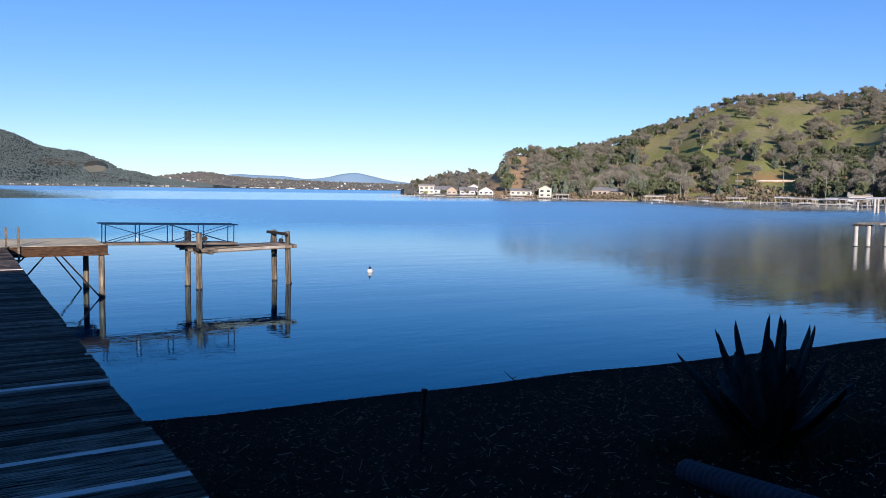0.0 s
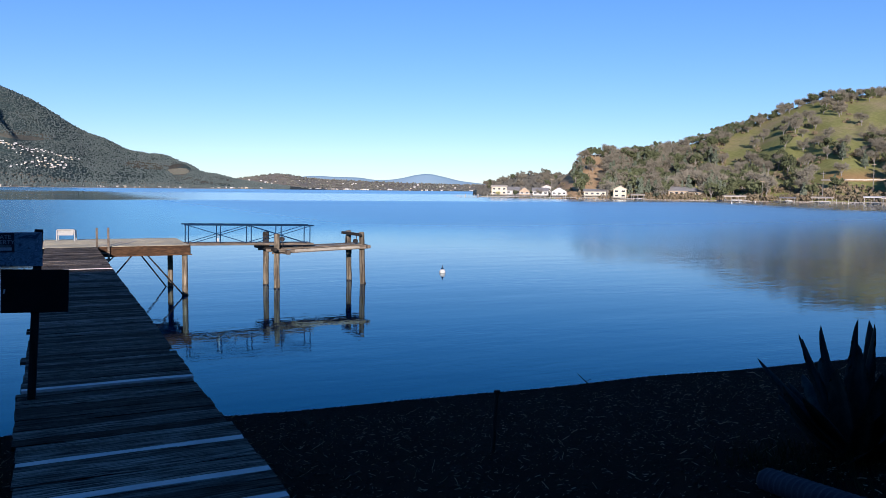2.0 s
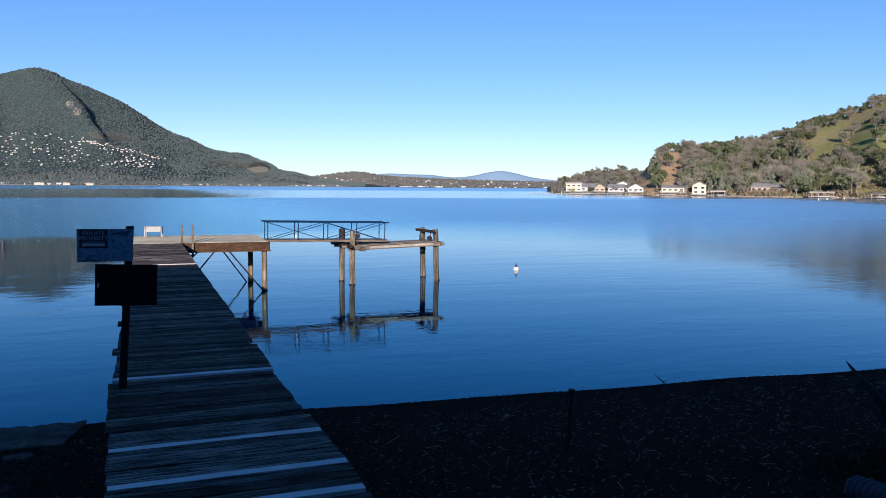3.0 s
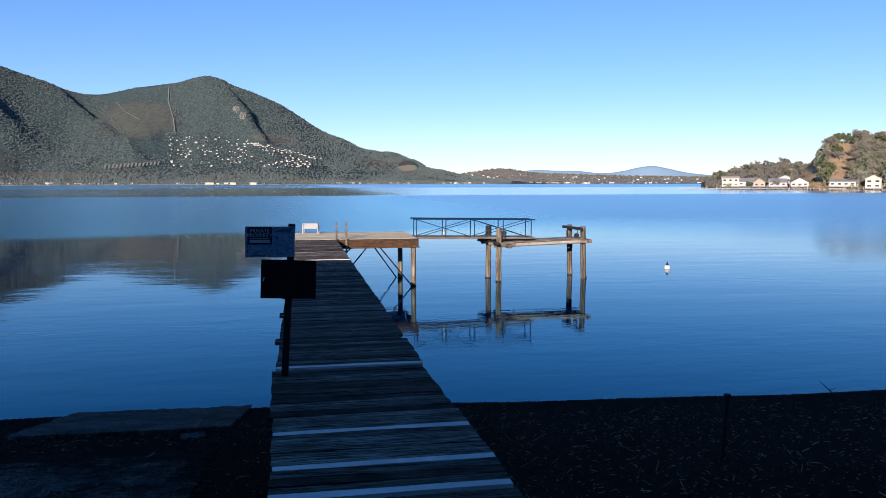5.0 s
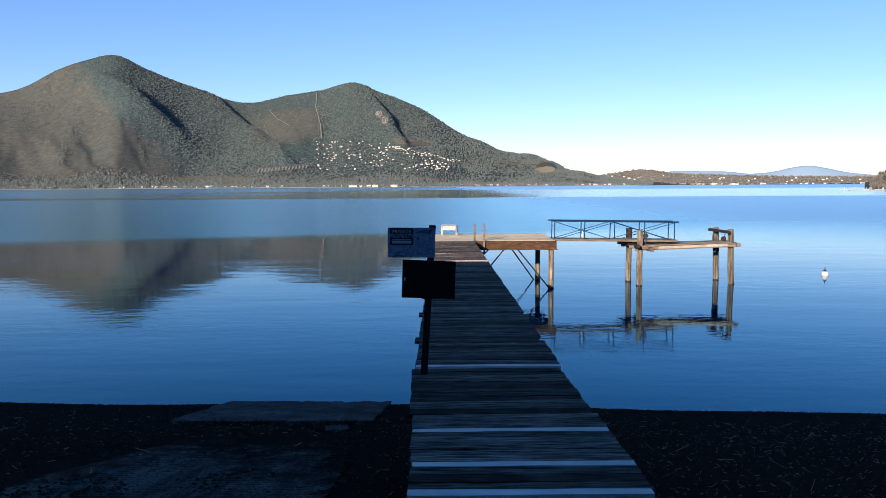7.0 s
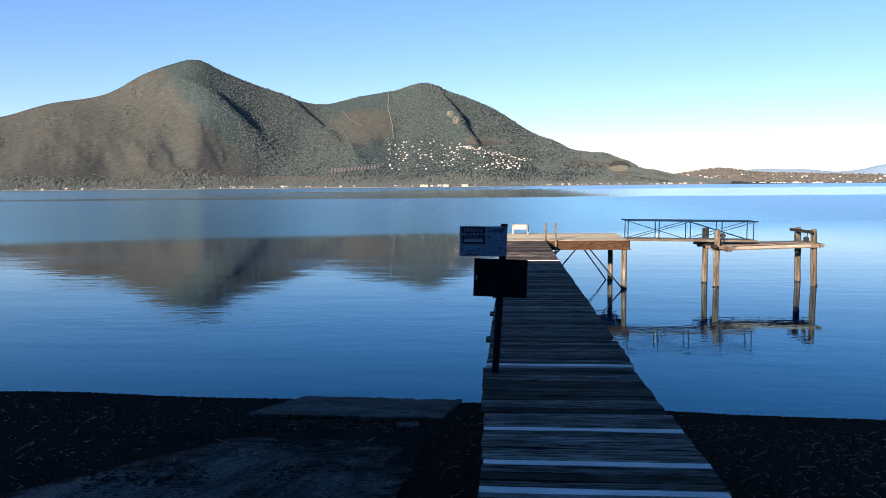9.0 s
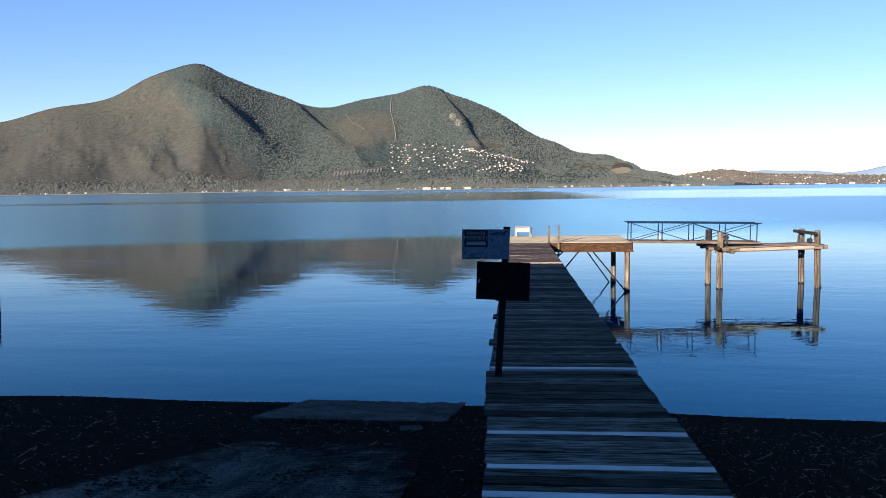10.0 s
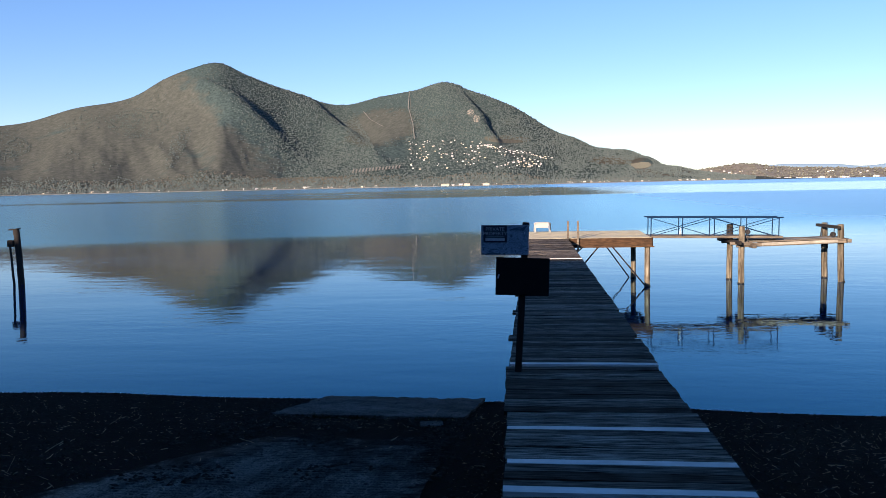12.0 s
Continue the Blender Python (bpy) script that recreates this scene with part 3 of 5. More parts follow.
# ---- far hills ----
def mountain(name, az0, az1, step, crest, shore, ridge, power, material, label, rows=46, wobble=0.012, beyond=0.55, shape=None):
    """A hillside: from the shore at a bearing up to a crest whose height is an angle over the lake, and down behind it.
    Returns the function that gives its place at a bearing and a share of the way up."""

    def place(az, u):
        rs, rr = float(shore(az)), float(ridge(az))
        top = 2.07 + rr * math.tan(radians(max(float(crest(az)), -0.45))) - WATER
        if u <= 1:
            w = max(u, 0.0)
            s = w ** float(power(az, w))
            s += noise.fractal((az * 0.55, u * 2.2, 3.1), 0.9, 2.1, 5) * wobble * math.sin(math.pi * w) * 3 * min(1, w * 3)
            if shape:
                s += shape(az, w)
            z = WATER + (top * max(s, 0) if u >= 0 else -6)
        else:
            z = WATER + top * (1 - beyond * (u - 1) / 0.35)
        return bearing(az, rs + (rr - rs) * u, z)

    azs = np.arange(az0, az1 + step / 2, step)
    us = np.concatenate([np.linspace(-0.03, 1.0, rows), np.linspace(1.04, 1.35, 8)])
    nx = len(azs)
    verts = [tuple(place(float(az), float(u))) for u in us for az in azs]
    faces = [(j * nx + i, j * nx + i + 1, (j + 1) * nx + i + 1, (j + 1) * nx + i) for j in range(len(us) - 1) for i in range(nx - 1)]
    me = bpy.data.meshes.new(name)
    me.from_pydata(verts, [], faces)
    me.materials.append(material)
    me.polygons.foreach_set("use_smooth", [True] * len(me.polygons))
    tagged(new(name, me), label, "mountain", kind="structure")
    return place


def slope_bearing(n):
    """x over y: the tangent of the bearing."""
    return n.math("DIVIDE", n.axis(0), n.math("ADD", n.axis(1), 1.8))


def mountain_material():
    n = Nodes("wooded_mountainside", 1.0, 0, 0.02)
    mid = n.noise(0.0045, 6, 0.65)
    fine = n.voronoi(0.075)
    speck = n.noise(0.045, 5, 0.75)
    streak = n.noise(0.006, 5, 0.7, (1, 1, 0.15))
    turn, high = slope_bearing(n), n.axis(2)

    def blot(b, wide, z, tall, rag=1.6):
        """A ragged patch round a bearing and a height: above 1 outside it."""
        da = n.math("POWER", n.math("DIVIDE", n.math("SUBTRACT", turn, b), wide), 2.0)
        dz = n.math("POWER", n.math("DIVIDE", n.math("SUBTRACT", high, z), tall), 2.0)
        return n.math("ADD", n.math("ADD", da, dz), n.math("MULTIPLY", n.math("SUBTRACT", speck, 0.5), rag))

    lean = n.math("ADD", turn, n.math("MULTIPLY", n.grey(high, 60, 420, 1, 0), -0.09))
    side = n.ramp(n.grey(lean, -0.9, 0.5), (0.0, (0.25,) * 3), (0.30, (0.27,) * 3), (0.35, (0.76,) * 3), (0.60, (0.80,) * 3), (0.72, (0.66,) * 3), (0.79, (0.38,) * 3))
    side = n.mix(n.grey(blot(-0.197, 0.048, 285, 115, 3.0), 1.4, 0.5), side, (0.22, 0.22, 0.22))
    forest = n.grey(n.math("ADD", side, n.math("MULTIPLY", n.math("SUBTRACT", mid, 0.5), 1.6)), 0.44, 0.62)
    brush = n.mix(n.grey(speck, 0.35, 0.68), (0.054, 0.060, 0.051), (0.106, 0.110, 0.094))
    brush = n.mix(n.grey(n.noise(0.16, 3, 0.7), 0.52, 0.72, 0, 0.45), brush, (0.046, 0.055, 0.045))
    brush = n.mix(n.grey(streak, 0.5, 0.75, 0, 0.22), brush, (0.096, 0.099, 0.083))
    # the greens lean blue-grey, with the mountain's haze put into them
    trees = n.mix(n.grey(fine, 0.1, 0.8), (0.033, 0.051, 0.049), (0.066, 0.090, 0.085))
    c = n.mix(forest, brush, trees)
    for b, wide, z, tall, tone in ((0.130, 0.014, 68, 17, (0.27, 0.245, 0.165)), (0.10, 0.035, 95, 22, (0.088, 0.080, 0.062)), (0.17, 0.05, 40, 22, (0.105, 0.095, 0.075)), (-0.30, 0.07, 30, 16, (0.125, 0.118, 0.090)), (-0.081, 0.0045, 322, 18, (0.30, 0.26, 0.21)), (-0.074, 0.0045, 290, 20, (0.30, 0.26, 0.21)), (-0.035, 0.03, 190, 20, (0.105, 0.10, 0.078)), (-0.158, 0.0006, 330, 120, (0.10, 0.10, 0.085))):
        c = n.mix(n.grey(blot(b, wide, z, tall), 1.1, 0.8), c, tone)
    return n.done(c, bump=n.math("ADD", n.math("MULTIPLY", speck, 0.6), n.math("MULTIPLY", fine, n.mix(forest, (0.05,) * 3, (0.7,) * 3))), depth=3.0)


def flat(v):
    return lambda az: v


MOUNTAIN = mountain_material()
big_crest = curve_through([(-60, 3.2), (-48, 3.6), (-42, 4.4), (-38, 4.2), (-34.5, 4.6), (-32, 5.45), (-27.8, 6.5), (-26, 7.6), (-24.2, 8.35), (-22.4, 8.75), (-20.5, 7.95), (-17.4, 6.75), (-13.9, 5.88), (-11, 6.47),
                           (-8.6, 6.86), (-6.5, 7.32), (-4.5, 6.72), (-1.7, 5.62), (1.7, 3.58), (3.3, 2.97), (3.9, 2.63), (5.3, 2.31), (6.7, 2.17), (7.5, 1.82), (8.4, 1.47), (8.9, 1.14), (9.9, 0.97), (11.0, 0.68), (14, 0.25), (17, 0.05), (30, 0.02)])
big_shore = curve_through([(-60, 2900), (-35, 3000), (-20, 2800), (-6, 2600), (5, 2900), (12, 3200), (30, 3300)])
big_ridge = curve_through([(-60, 4500), (-35, 4500), (-22, 4300), (-14, 4300), (-6, 3900), (3, 3700), (12, 3500), (30, 3500)])


def big_power(az, u):
    a = az - 5.0 * u
    return 1.50 + 0.14 * math.sin(a * 0.62 + 0.6) + 0.03 * math.sin(a * 1.7 + 2.0)


def spurs(az, u):
    """Spurs that fall away steeply on one side, each from a bearing high up to one lower down."""
    s = 0.0
    for a0, u0, a1, u1, high, steep in ((-23.7, 0.93, -16.5, 0.36, 0.036, 1.3), (-16.2, 0.97, -11.4, 0.36, 0.044, 0.6), (-5.4, 0.97, -3.2, 0.56, 0.055, 0.40), (-30, 0.9, -26, 0.3, 0.012, 1.5), (-0.5, 0.9, 3.0, 0.4, 0.025, 0.8),
                                        (-23.1, 0.86, -20.1, 0.64, 0.040, 0.38), (-15.9, 0.95, -13.5, 0.68, 0.058, 0.32), (-4.9, 0.90, -3.5, 0.64, 0.065, 0.26), (-27.2, 0.62, -25.6, 0.25, 0.016, 0.4), (-25.2, 0.60, -24.2, 0.22, 0.014, 0.35), (-31.5, 0.7, -29.5, 0.25, 0.012, 0.6)):
        if not u1 - 0.15 < u < u0 + 0.06:
            continue
        line = a0 + (a1 - a0) * (u0 - u) / (u0 - u1) + 0.5 * noise.noise((u * 9, a0, 0))
        d = az - line
        fade = math.sin(math.pi * min(1, max(0, (u - u1 + 0.15) / (u0 - u1 + 0.21)))) ** 0.8
        s += high * fade * (math.exp(-(d / 2.2) ** 2) if d < 0 else math.exp(-(d / steep) ** 2))
    return s


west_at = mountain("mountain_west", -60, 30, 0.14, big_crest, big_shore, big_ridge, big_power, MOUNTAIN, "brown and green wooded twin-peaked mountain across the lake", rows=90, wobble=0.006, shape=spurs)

low_crest = curve_through([(6, 0.1), (9.5, 0.45), (11.8, 0.72), (14.2, 1.03), (16.5, 0.76), (19.5, 0.62), (22, 0.52), (24, 0.47), (27, 0.42), (30, 0.38), (36, 0.35)])


def north_material():
    n = Nodes("hazy_brown_hillside", 1.0, 0, 0.02)
    f, g = n.noise(0.006, 5, 0.65), n.noise(0.05, 4, 0.7)
    # lightened browns: the haze over these hills is put into the colour
    c = n.mix(n.grey(f, 0.35, 0.65), (0.240, 0.198, 0.160), (0.290, 0.262, 0.200))
    c = n.mix(n.grey(g, 0.5, 0.7, 0, 0.7), c, (0.150, 0.158, 0.128))
    return n.done(c, bump=g, depth=2.0)


north_at = mountain("hills_north", 6, 36, 0.15, low_crest, flat(3400), flat(4100), lambda az, u: 1.1 + 0.3 * math.sin(az * 1.9), north_material(), "low brown hills along the far lake shore", rows=24)


def haze_hills():
    n = Nodes("haze_tinted_hills", 1.0, 0, 0.0)
    # the pale blue is aerial haze, put into the base colour
    c = n.mix(n.grey(n.noise(0.002, 4), 0.3, 0.7), (0.30, 0.43, 0.52), (0.35, 0.48, 0.57))
    return n.done(c)


far_crest = curve_through([(14, 0.55), (16.7, 0.93), (18.2, 0.88), (19.8, 0.85), (21.5, 0.68), (23, 0.83), (24, 1.06), (25, 1.17), (26, 1.0), (27.2, 0.72), (28.5, 0.55), (31, 0.4), (34, 0.3)])
mountain("hills_distant", 14, 34, 0.2, far_crest, flat(4300), flat(4650), lambda az, u: 1.0, haze_hills(), "pale blue distant hills on the horizon", rows=10, wobble=0.0, beyond=0.2)


# ---- the near hill across the bay ----
def hill_material():
    n = Nodes("grassy_hillside", 1.0, 0, 0.05)
    mid = n.noise(0.02, 5, 0.65)
    fine = n.noise(0.35, 4, 0.7)
    soil = n.noise(0.009, 4, 0.6)
    grass = n.mix(n.grey(fine, 0.3, 0.75), (0.165, 0.175, 0.055), (0.275, 0.265, 0.095))
    dry = n.mix(n.grey(fine, 0.3, 0.75), (0.24, 0.195, 0.11), (0.36, 0.29, 0.17))
    c = n.mix(n.grey(mid, 0.48, 0.70), grass, dry)
    c = n.mix(n.grey(soil, 0.60, 0.68), c, (0.26, 0.13, 0.055))
    side, high = slope_bearing(n), n.axis(2)
    bluff = n.math("MULTIPLY", n.grey(side, 0.675, 0.69), n.grey(side, 0.80, 0.775))
    ragged = n.grey(n.math("ADD", bluff, n.math("MULTIPLY", n.math("SUBTRACT", n.noise(0.05, 4, 0.6), 0.5), 0.9)), 0.45, 0.62)
    c = n.mix(ragged, c, n.mix(n.grey(fine, 0.3, 0.7), (0.30, 0.20, 0.105), (0.46, 0.325, 0.185)))
    cut = n.math("MULTIPLY", n.math("MULTIPLY", n.grey(side, 1.27, 1.30), n.grey(side, 1.48, 1.44)), n.math("MULTIPLY", n.grey(high, 8.0, 9.0), n.grey(high, 16.5, 11.0)))
    c = n.mix(cut, c, n.mix(n.grey(fine, 0.3, 0.7), (0.27, 0.175, 0.075), (0.34, 0.225, 0.10)))
    return n.done(c, bump=fine, depth=0.4)


hill_crest = curve_through([(28.6, -0.40), (30, -0.32), (33.3, -0.25), (34.6, 0.6), (35.3, 1.5), (36.2, 2.45), (37.5, 2.65), (40, 2.65), (43.2, 3.25), (45.2, 3.9), (47.8, 4.75), (51.4, 6.1), (55, 6.35), (58.3, 6.25), (62, 6.9), (67, 7.2), (75, 6.5), (90, 5.0), (110, 4)])
hill_shore = curve_through([(28, 520), (33, 460), (40, 440), (48, 425), (56, 400), (62, 380), (75, 340), (90, 300), (110, 300)])
hill_ridge = curve_through([(28, 560), (34, 520), (38, 560), (45, 620), (52, 700), (60, 720), (75, 700), (110, 650)])


def hill_power(az, u):
    return 0.95 + 0.07 * math.sin(az * 0.55 + 1.0 + u) + 0.05 * math.sin(az * 1.4 - 2 * u)


HILL_AZ0, HILL_AZ1 = 28.6, 110.0
east_at = mountain("hill_east", HILL_AZ0, HILL_AZ1, 0.3, hill_crest, hill_shore, hill_ridge, hill_power, hill_material(), "green grassy hill dotted with bare grey oaks above the bay", rows=50, wobble=0.013)
back_crest = curve_through([(28.3, 0.0), (29.0, 0.25), (30, 0.52), (31.7, 1.0), (33.3, 1.2), (34.4, 1.1), (36, 1.0), (40, 0.8)])
point_at = mountain("hill_point", 28.3, 40, 0.25, back_crest, flat(640), flat(820), lambda az, u: 1.0, MOUNTAIN, "low wooded hill behind the lakeside houses", rows=16, wobble=0.02)

# ---- leaves, trees and brush ----
def leaf_material(name, dark, light, by="rand"):
    n = Nodes(name, 0.9, 0, 0.1)
    f = n.noise(0.8, 3, 0.6)
    tone = n.rand() if by == "rand" else n.island()
    c = n.mix(n.math("MULTIPLY", n.math("ADD", f, tone), 0.5), dark, light)
    return n.done(c)


BARE_TWIGS = leaf_material("bare_grey_twigs", (0.140, 0.126, 0.092), (0.32, 0.290, 0.222))
OAK_LEAVES = leaf_material("dark_oak_leaves", (0.050, 0.062, 0.030), (0.165, 0.175, 0.088))
PINE_LEAVES = leaf_material("grey_pine_needles", (0.085, 0.105, 0.07), (0.20, 0.225, 0.16))
WILLOW = leaf_material("yellow_green_leaves", (0.20, 0.19, 0.06), (0.34, 0.32, 0.12))
BARK = plain("pale_grey_bark", (0.17, 0.155, 0.135), (0.34, 0.31, 0.27), 1.5, 0.95, 0, 0.1, 0.02)
BRUSH = leaf_material("mixed_brush", (0.07, 0.075, 0.04), (0.31, 0.23, 0.15), "island")
# blue-grey clump tones hold the mountain's haze as well
CLUMPS = leaf_material("far_tree_clumps", (0.060, 0.079, 0.075), (0.128, 0.150, 0.136), "island")
# the haze on the low far hills is put into these lighter tones
HAZY_CLUMPS = leaf_material("hazy_far_trees", (0.115, 0.122, 0.096), (0.215, 0.200, 0.155), "island")
BARE_CLUMPS = leaf_material("far_bare_clumps", (0.074, 0.072, 0.060), (0.128, 0.120, 0.098), "island")


def flakes(rng, blobs, count, size):
    """Small bent leaf sprays thrown into blobs (centre, radii)."""
    verts, faces = [], []
    for i in range(count):
        c, r = blobs[rng.randrange(len(blobs))]
        d = Vector((rng.gauss(0, 1), rng.gauss(0, 1), rng.gauss(0, 1))).normalized() * (rng.random() ** 0.45)
        p = Vector((c[0] + d.x * r[0], c[1] + d.y * r[1], c[2] + d.z * r[2]))
        turn = Euler((rng.uniform(0, 6.3), rng.uniform(0, 6.3), rng.uniform(0, 6.3))).to_matrix()
        s = size * rng.uniform(0.5, 1.3)
        k = len(verts)
        for q in ((-0.6, -0.35, 0), (0.55, -0.45, 0.12), (0.75, 0.4, -0.08), (-0.4, 0.55, 0.15)):
            verts.append(tuple(p + turn @ (Vector(q) * s)))
        faces += [(k, k + 1, k + 2), (k, k + 2, k + 3)]
    return verts, faces


def twigs(rng, blobs, count):
    """Thin bare twigs that fan outwards and up from the ends of the limbs."""
    verts, faces = [], []
    for i in range(count):
        c, r = blobs[rng.randrange(len(blobs))]
        d = Vector((rng.gauss(0, 1), rng.gauss(0, 1), rng.gauss(0, 1))).normalized() * (rng.random() ** 0.6)
        p = Vector((c[0] + d.x * r[0], c[1] + d.y * r[1], c[2] + d.z * r[2]))
        way = (d + Vector((rng.uniform(-0.6, 0.6), rng.uniform(-0.6, 0.6), 0.45))).normalized()
        wide = way.orthogonal().normalized()
        wide.rotate(Matrix.Rotation(rng.uniform(0, 6.3), 3, way))
        w, n = rng.uniform(0.05, 0.12), len(verts)
        verts += [tuple(p - wide * w), tuple(p + wide * w), tuple(p + way * rng.uniform(0.6, 1.5))]
        faces.append((n, n + 1, n + 2))
    return verts, faces


def mesh_of(name, verts, faces, material):
    me = bpy.data.meshes.new(name)
    me.from_pydata(verts, [], faces)
    me.materials.append(material)
    return me


def make_tree(seed, kind):
    """One tree at the origin: a tapered trunk with limbs, and a ragged crown."""
    rng = random.Random(seed)
    high = {"bare": 8.5, "oak": 8.0, "pine": 12.0, "willow": 6.5}[kind] * rng.uniform(0.9, 1.1)
    label = {"bare": "bare grey winter oak on the grassy hillside", "oak": "dark green live oak on the hillside", "pine": "grey-green pine on the hillside", "willow": "yellow-green shrubby willow by the lakeside houses"}[kind]
    t = thing("tree", pose(0, 0, -50), label, "tree")
    bm = bmesh.new()
    fork = high * (0.22 if kind != "pine" else 0.85)
    rod(bm, (0, 0, -0.8), (rng.uniform(-0.3, 0.3), rng.uniform(-0.3, 0.3), fork), 0.28, 0.18, 7, 3, 0.06, seed)
    blobs = []
    if kind == "pine":
        for k in range(9):
            u = k / 8
            blobs.append(((rng.uniform(-0.4, 0.4), rng.uniform(-0.4, 0.4), high * (0.22 + 0.74 * u)), (2.6 * (1.05 - u) + 0.3,) * 2 + (0.8,)))
    else:
        for k in range(7):
            a = k * 0.9 + rng.uniform(-0.3, 0.3)
            out = rng.uniform(0.14, 0.36) * high
            tip = Vector((out * math.cos(a), out * math.sin(a), high * rng.uniform(0.40, 0.92)))
            mid = Vector((tip.x * 0.45, tip.y * 0.45, fork + (tip.z - fork) * 0.55))
            rod(bm, (0, 0, fork * 0.92), mid, 0.13, 0.08, 5)
            rod(bm, mid, tip, 0.08, 0.03, 5)
            for j in range(3):
                rod(bm, mid.lerp(tip, 0.3 * j), tip + Vector((rng.uniform(-1.2, 1.2), rng.uniform(-1.2, 1.2), rng.uniform(-0.4, 0.9))), 0.04, 0.015, 4)
            blobs.append((tuple(tip), (high * rng.uniform(0.14, 0.22),) * 2 + (high * rng.uniform(0.13, 0.20),)))
    part("trunk", bm, BARK, t)
    count, size, mat = {"bare": (1250, 0.36, BARE_TWIGS), "oak": (400, 0.75, OAK_LEAVES), "pine": (360, 0.75, PINE_LEAVES), "willow": (300, 0.6, WILLOW)}[kind]
    v, f = twigs(rng, blobs, count) if kind == "bare" else flakes(rng, blobs, count, size)
    part("crown", mesh_of("crown", v, f, mat), None, t)
    return t


def plant_hill():
    kinds = {k: [make_tree(100 + 10 * i + j, k) for j in range(4)] for i, k in enumerate(("bare", "oak", "pine", "willow"))}
    rng = random.Random(11)
    spots = []

    def put(kind, p, scale):
        s = scale * rng.uniform(0.75, 1.25)
        m = pose(p.x, p.y, p.z - 0.3, 0, 0, rng.uniform(0, 360))
        spots.append(((p.xy - Vector((0.4, -1.8))).length, kinds[kind][rng.randrange(4)], m, (s * rng.uniform(0.9, 1.2), s * rng.uniform(0.9, 1.2), s)))

    made = 0
    while made < 930:
        az, u = rng.uniform(34.6, 68), rng.uniform(0.03, 1.0) ** 1.15
        if az < 37.8 and rng.random() < (0.90 if u < 0.88 else 0.5) or az < 36.0 and rng.random() < 0.75:
            continue
        if u < 0.13 and any(a < az < b for a, b in ((36.2, 37.6), (38.3, 39.4), (42.4, 44.7))):
            continue
        if 51.4 < az < 55.8 and u < 0.20 and rng.random() < (0.96 if u > 0.05 else 0.6):
            continue
        wood_here = noise.noise((az * 0.45, u * 5.0, 7.7)) * 0.6 + 0.5
        if az < 46:
            wood_here += 0.22
        if u < 0.25:
            wood_here += 0.30
        if u > 0.9:
            wood_here += 0.45
        if 46 < az < 61 and 0.30 < u < 0.88:
            wood_here -= 0.14
        if rng.random() > (wood_here - 0.25) * 1.4:
            continue
        green = 0.60 if u < 0.30 else 0.46 if az < 47 else 0.27
        r = rng.random()
        kind = "oak" if r < green * (0.62 if u < 0.8 else 1) else "pine" if r < green else "bare"
        put(kind, east_at(az, u), 0.76 if u > 0.9 else 0.94 if kind != "pine" else 0.72)
        made += 1
    az = 36.0
    while az < 68:
        az += rng.choice((0.08, 0.12, 0.2, 0.35)) * rng.uniform(0.6, 1.3)
        put("bare" if rng.random() < 0.82 else "oak", east_at(az, rng.uniform(0.95, 1.03)), (0.58 if az < 46 else 0.74) * rng.uniform(0.6, 1.2))
    for k in range(16):
        az = 37.6 + 9 * (k + rng.random()) / 16
        put("willow" if rng.random() < 0.6 else "pine", east_at(az + (1.0 if 38.2 < az < 39.4 else 0), 0.07), 0.7)
    for k in range(18):
        az = 29.6 + 6.4 * (k + rng.random()) / 18
        put(("bare", "willow", "oak")[k % 3], bearing(az, 478 + rng.uniform(-22, 14), WATER + 1.2), 0.50)
    for az, u in ((35.6, 0.52), (36.3, 0.30), (36.0, 0.62)):
        put("pine", east_at(az, u), 0.75)
    for k in range(60):
        put("bare" if rng.random() < 0.85 else "oak", point_at(29.2 + 7 * rng.random(), 0.35 + 0.66 * rng.random()), 0.75)
    spots.sort(key=lambda s: s[0])
    used = set()
    for far, ob, m, scale in spots[:290]:
        if ob in used:
            ob = copy_thing(ob, m)
        else:
            used.add(ob)
            ob.matrix_basis = m
        ob.scale = scale
        ob["group"] = "trees on the hill"
    mats = [BARK, BARE_TWIGS, OAK_LEAVES, PINE_LEAVES, WILLOW]
    verts, faces, index, base = [], [], [], 0
    for far, ob, m, scale in spots[290:]:
        for child in ob.children:
            me = child.data
            co = np.empty(len(me.vertices) * 3)
            me.vertices.foreach_get("co", co)
            full = np.array(m @ Matrix.Diagonal((*scale, 1)))
            verts.append(co.reshape(-1, 3) @ full[:3, :3].T + full[:3, 3])
            faces += [tuple(i + base for i in poly.vertices) for poly in me.polygons]
            index += [mats.index(me.materials[0])] * len(me.polygons)
            base += len(me.vertices)
    me = bpy.data.meshes.new("hill_woods")
    me.from_pydata(np.concatenate(verts).tolist(), [], faces)
    for m in mats:
        me.materials.append(m)
    me.polygons.foreach_set("material_index", index)
    tagged(new("hill_woods", me), "grey and green oak woods higher on the hill", "woods", kind="stuff")
    for some in kinds.values():
        for ob in some:
            if ob not in used:
                for child in list(ob.children):
                    bpy.data.objects.remove(child)
                bpy.data.objects.remove(ob)


plant_hill()


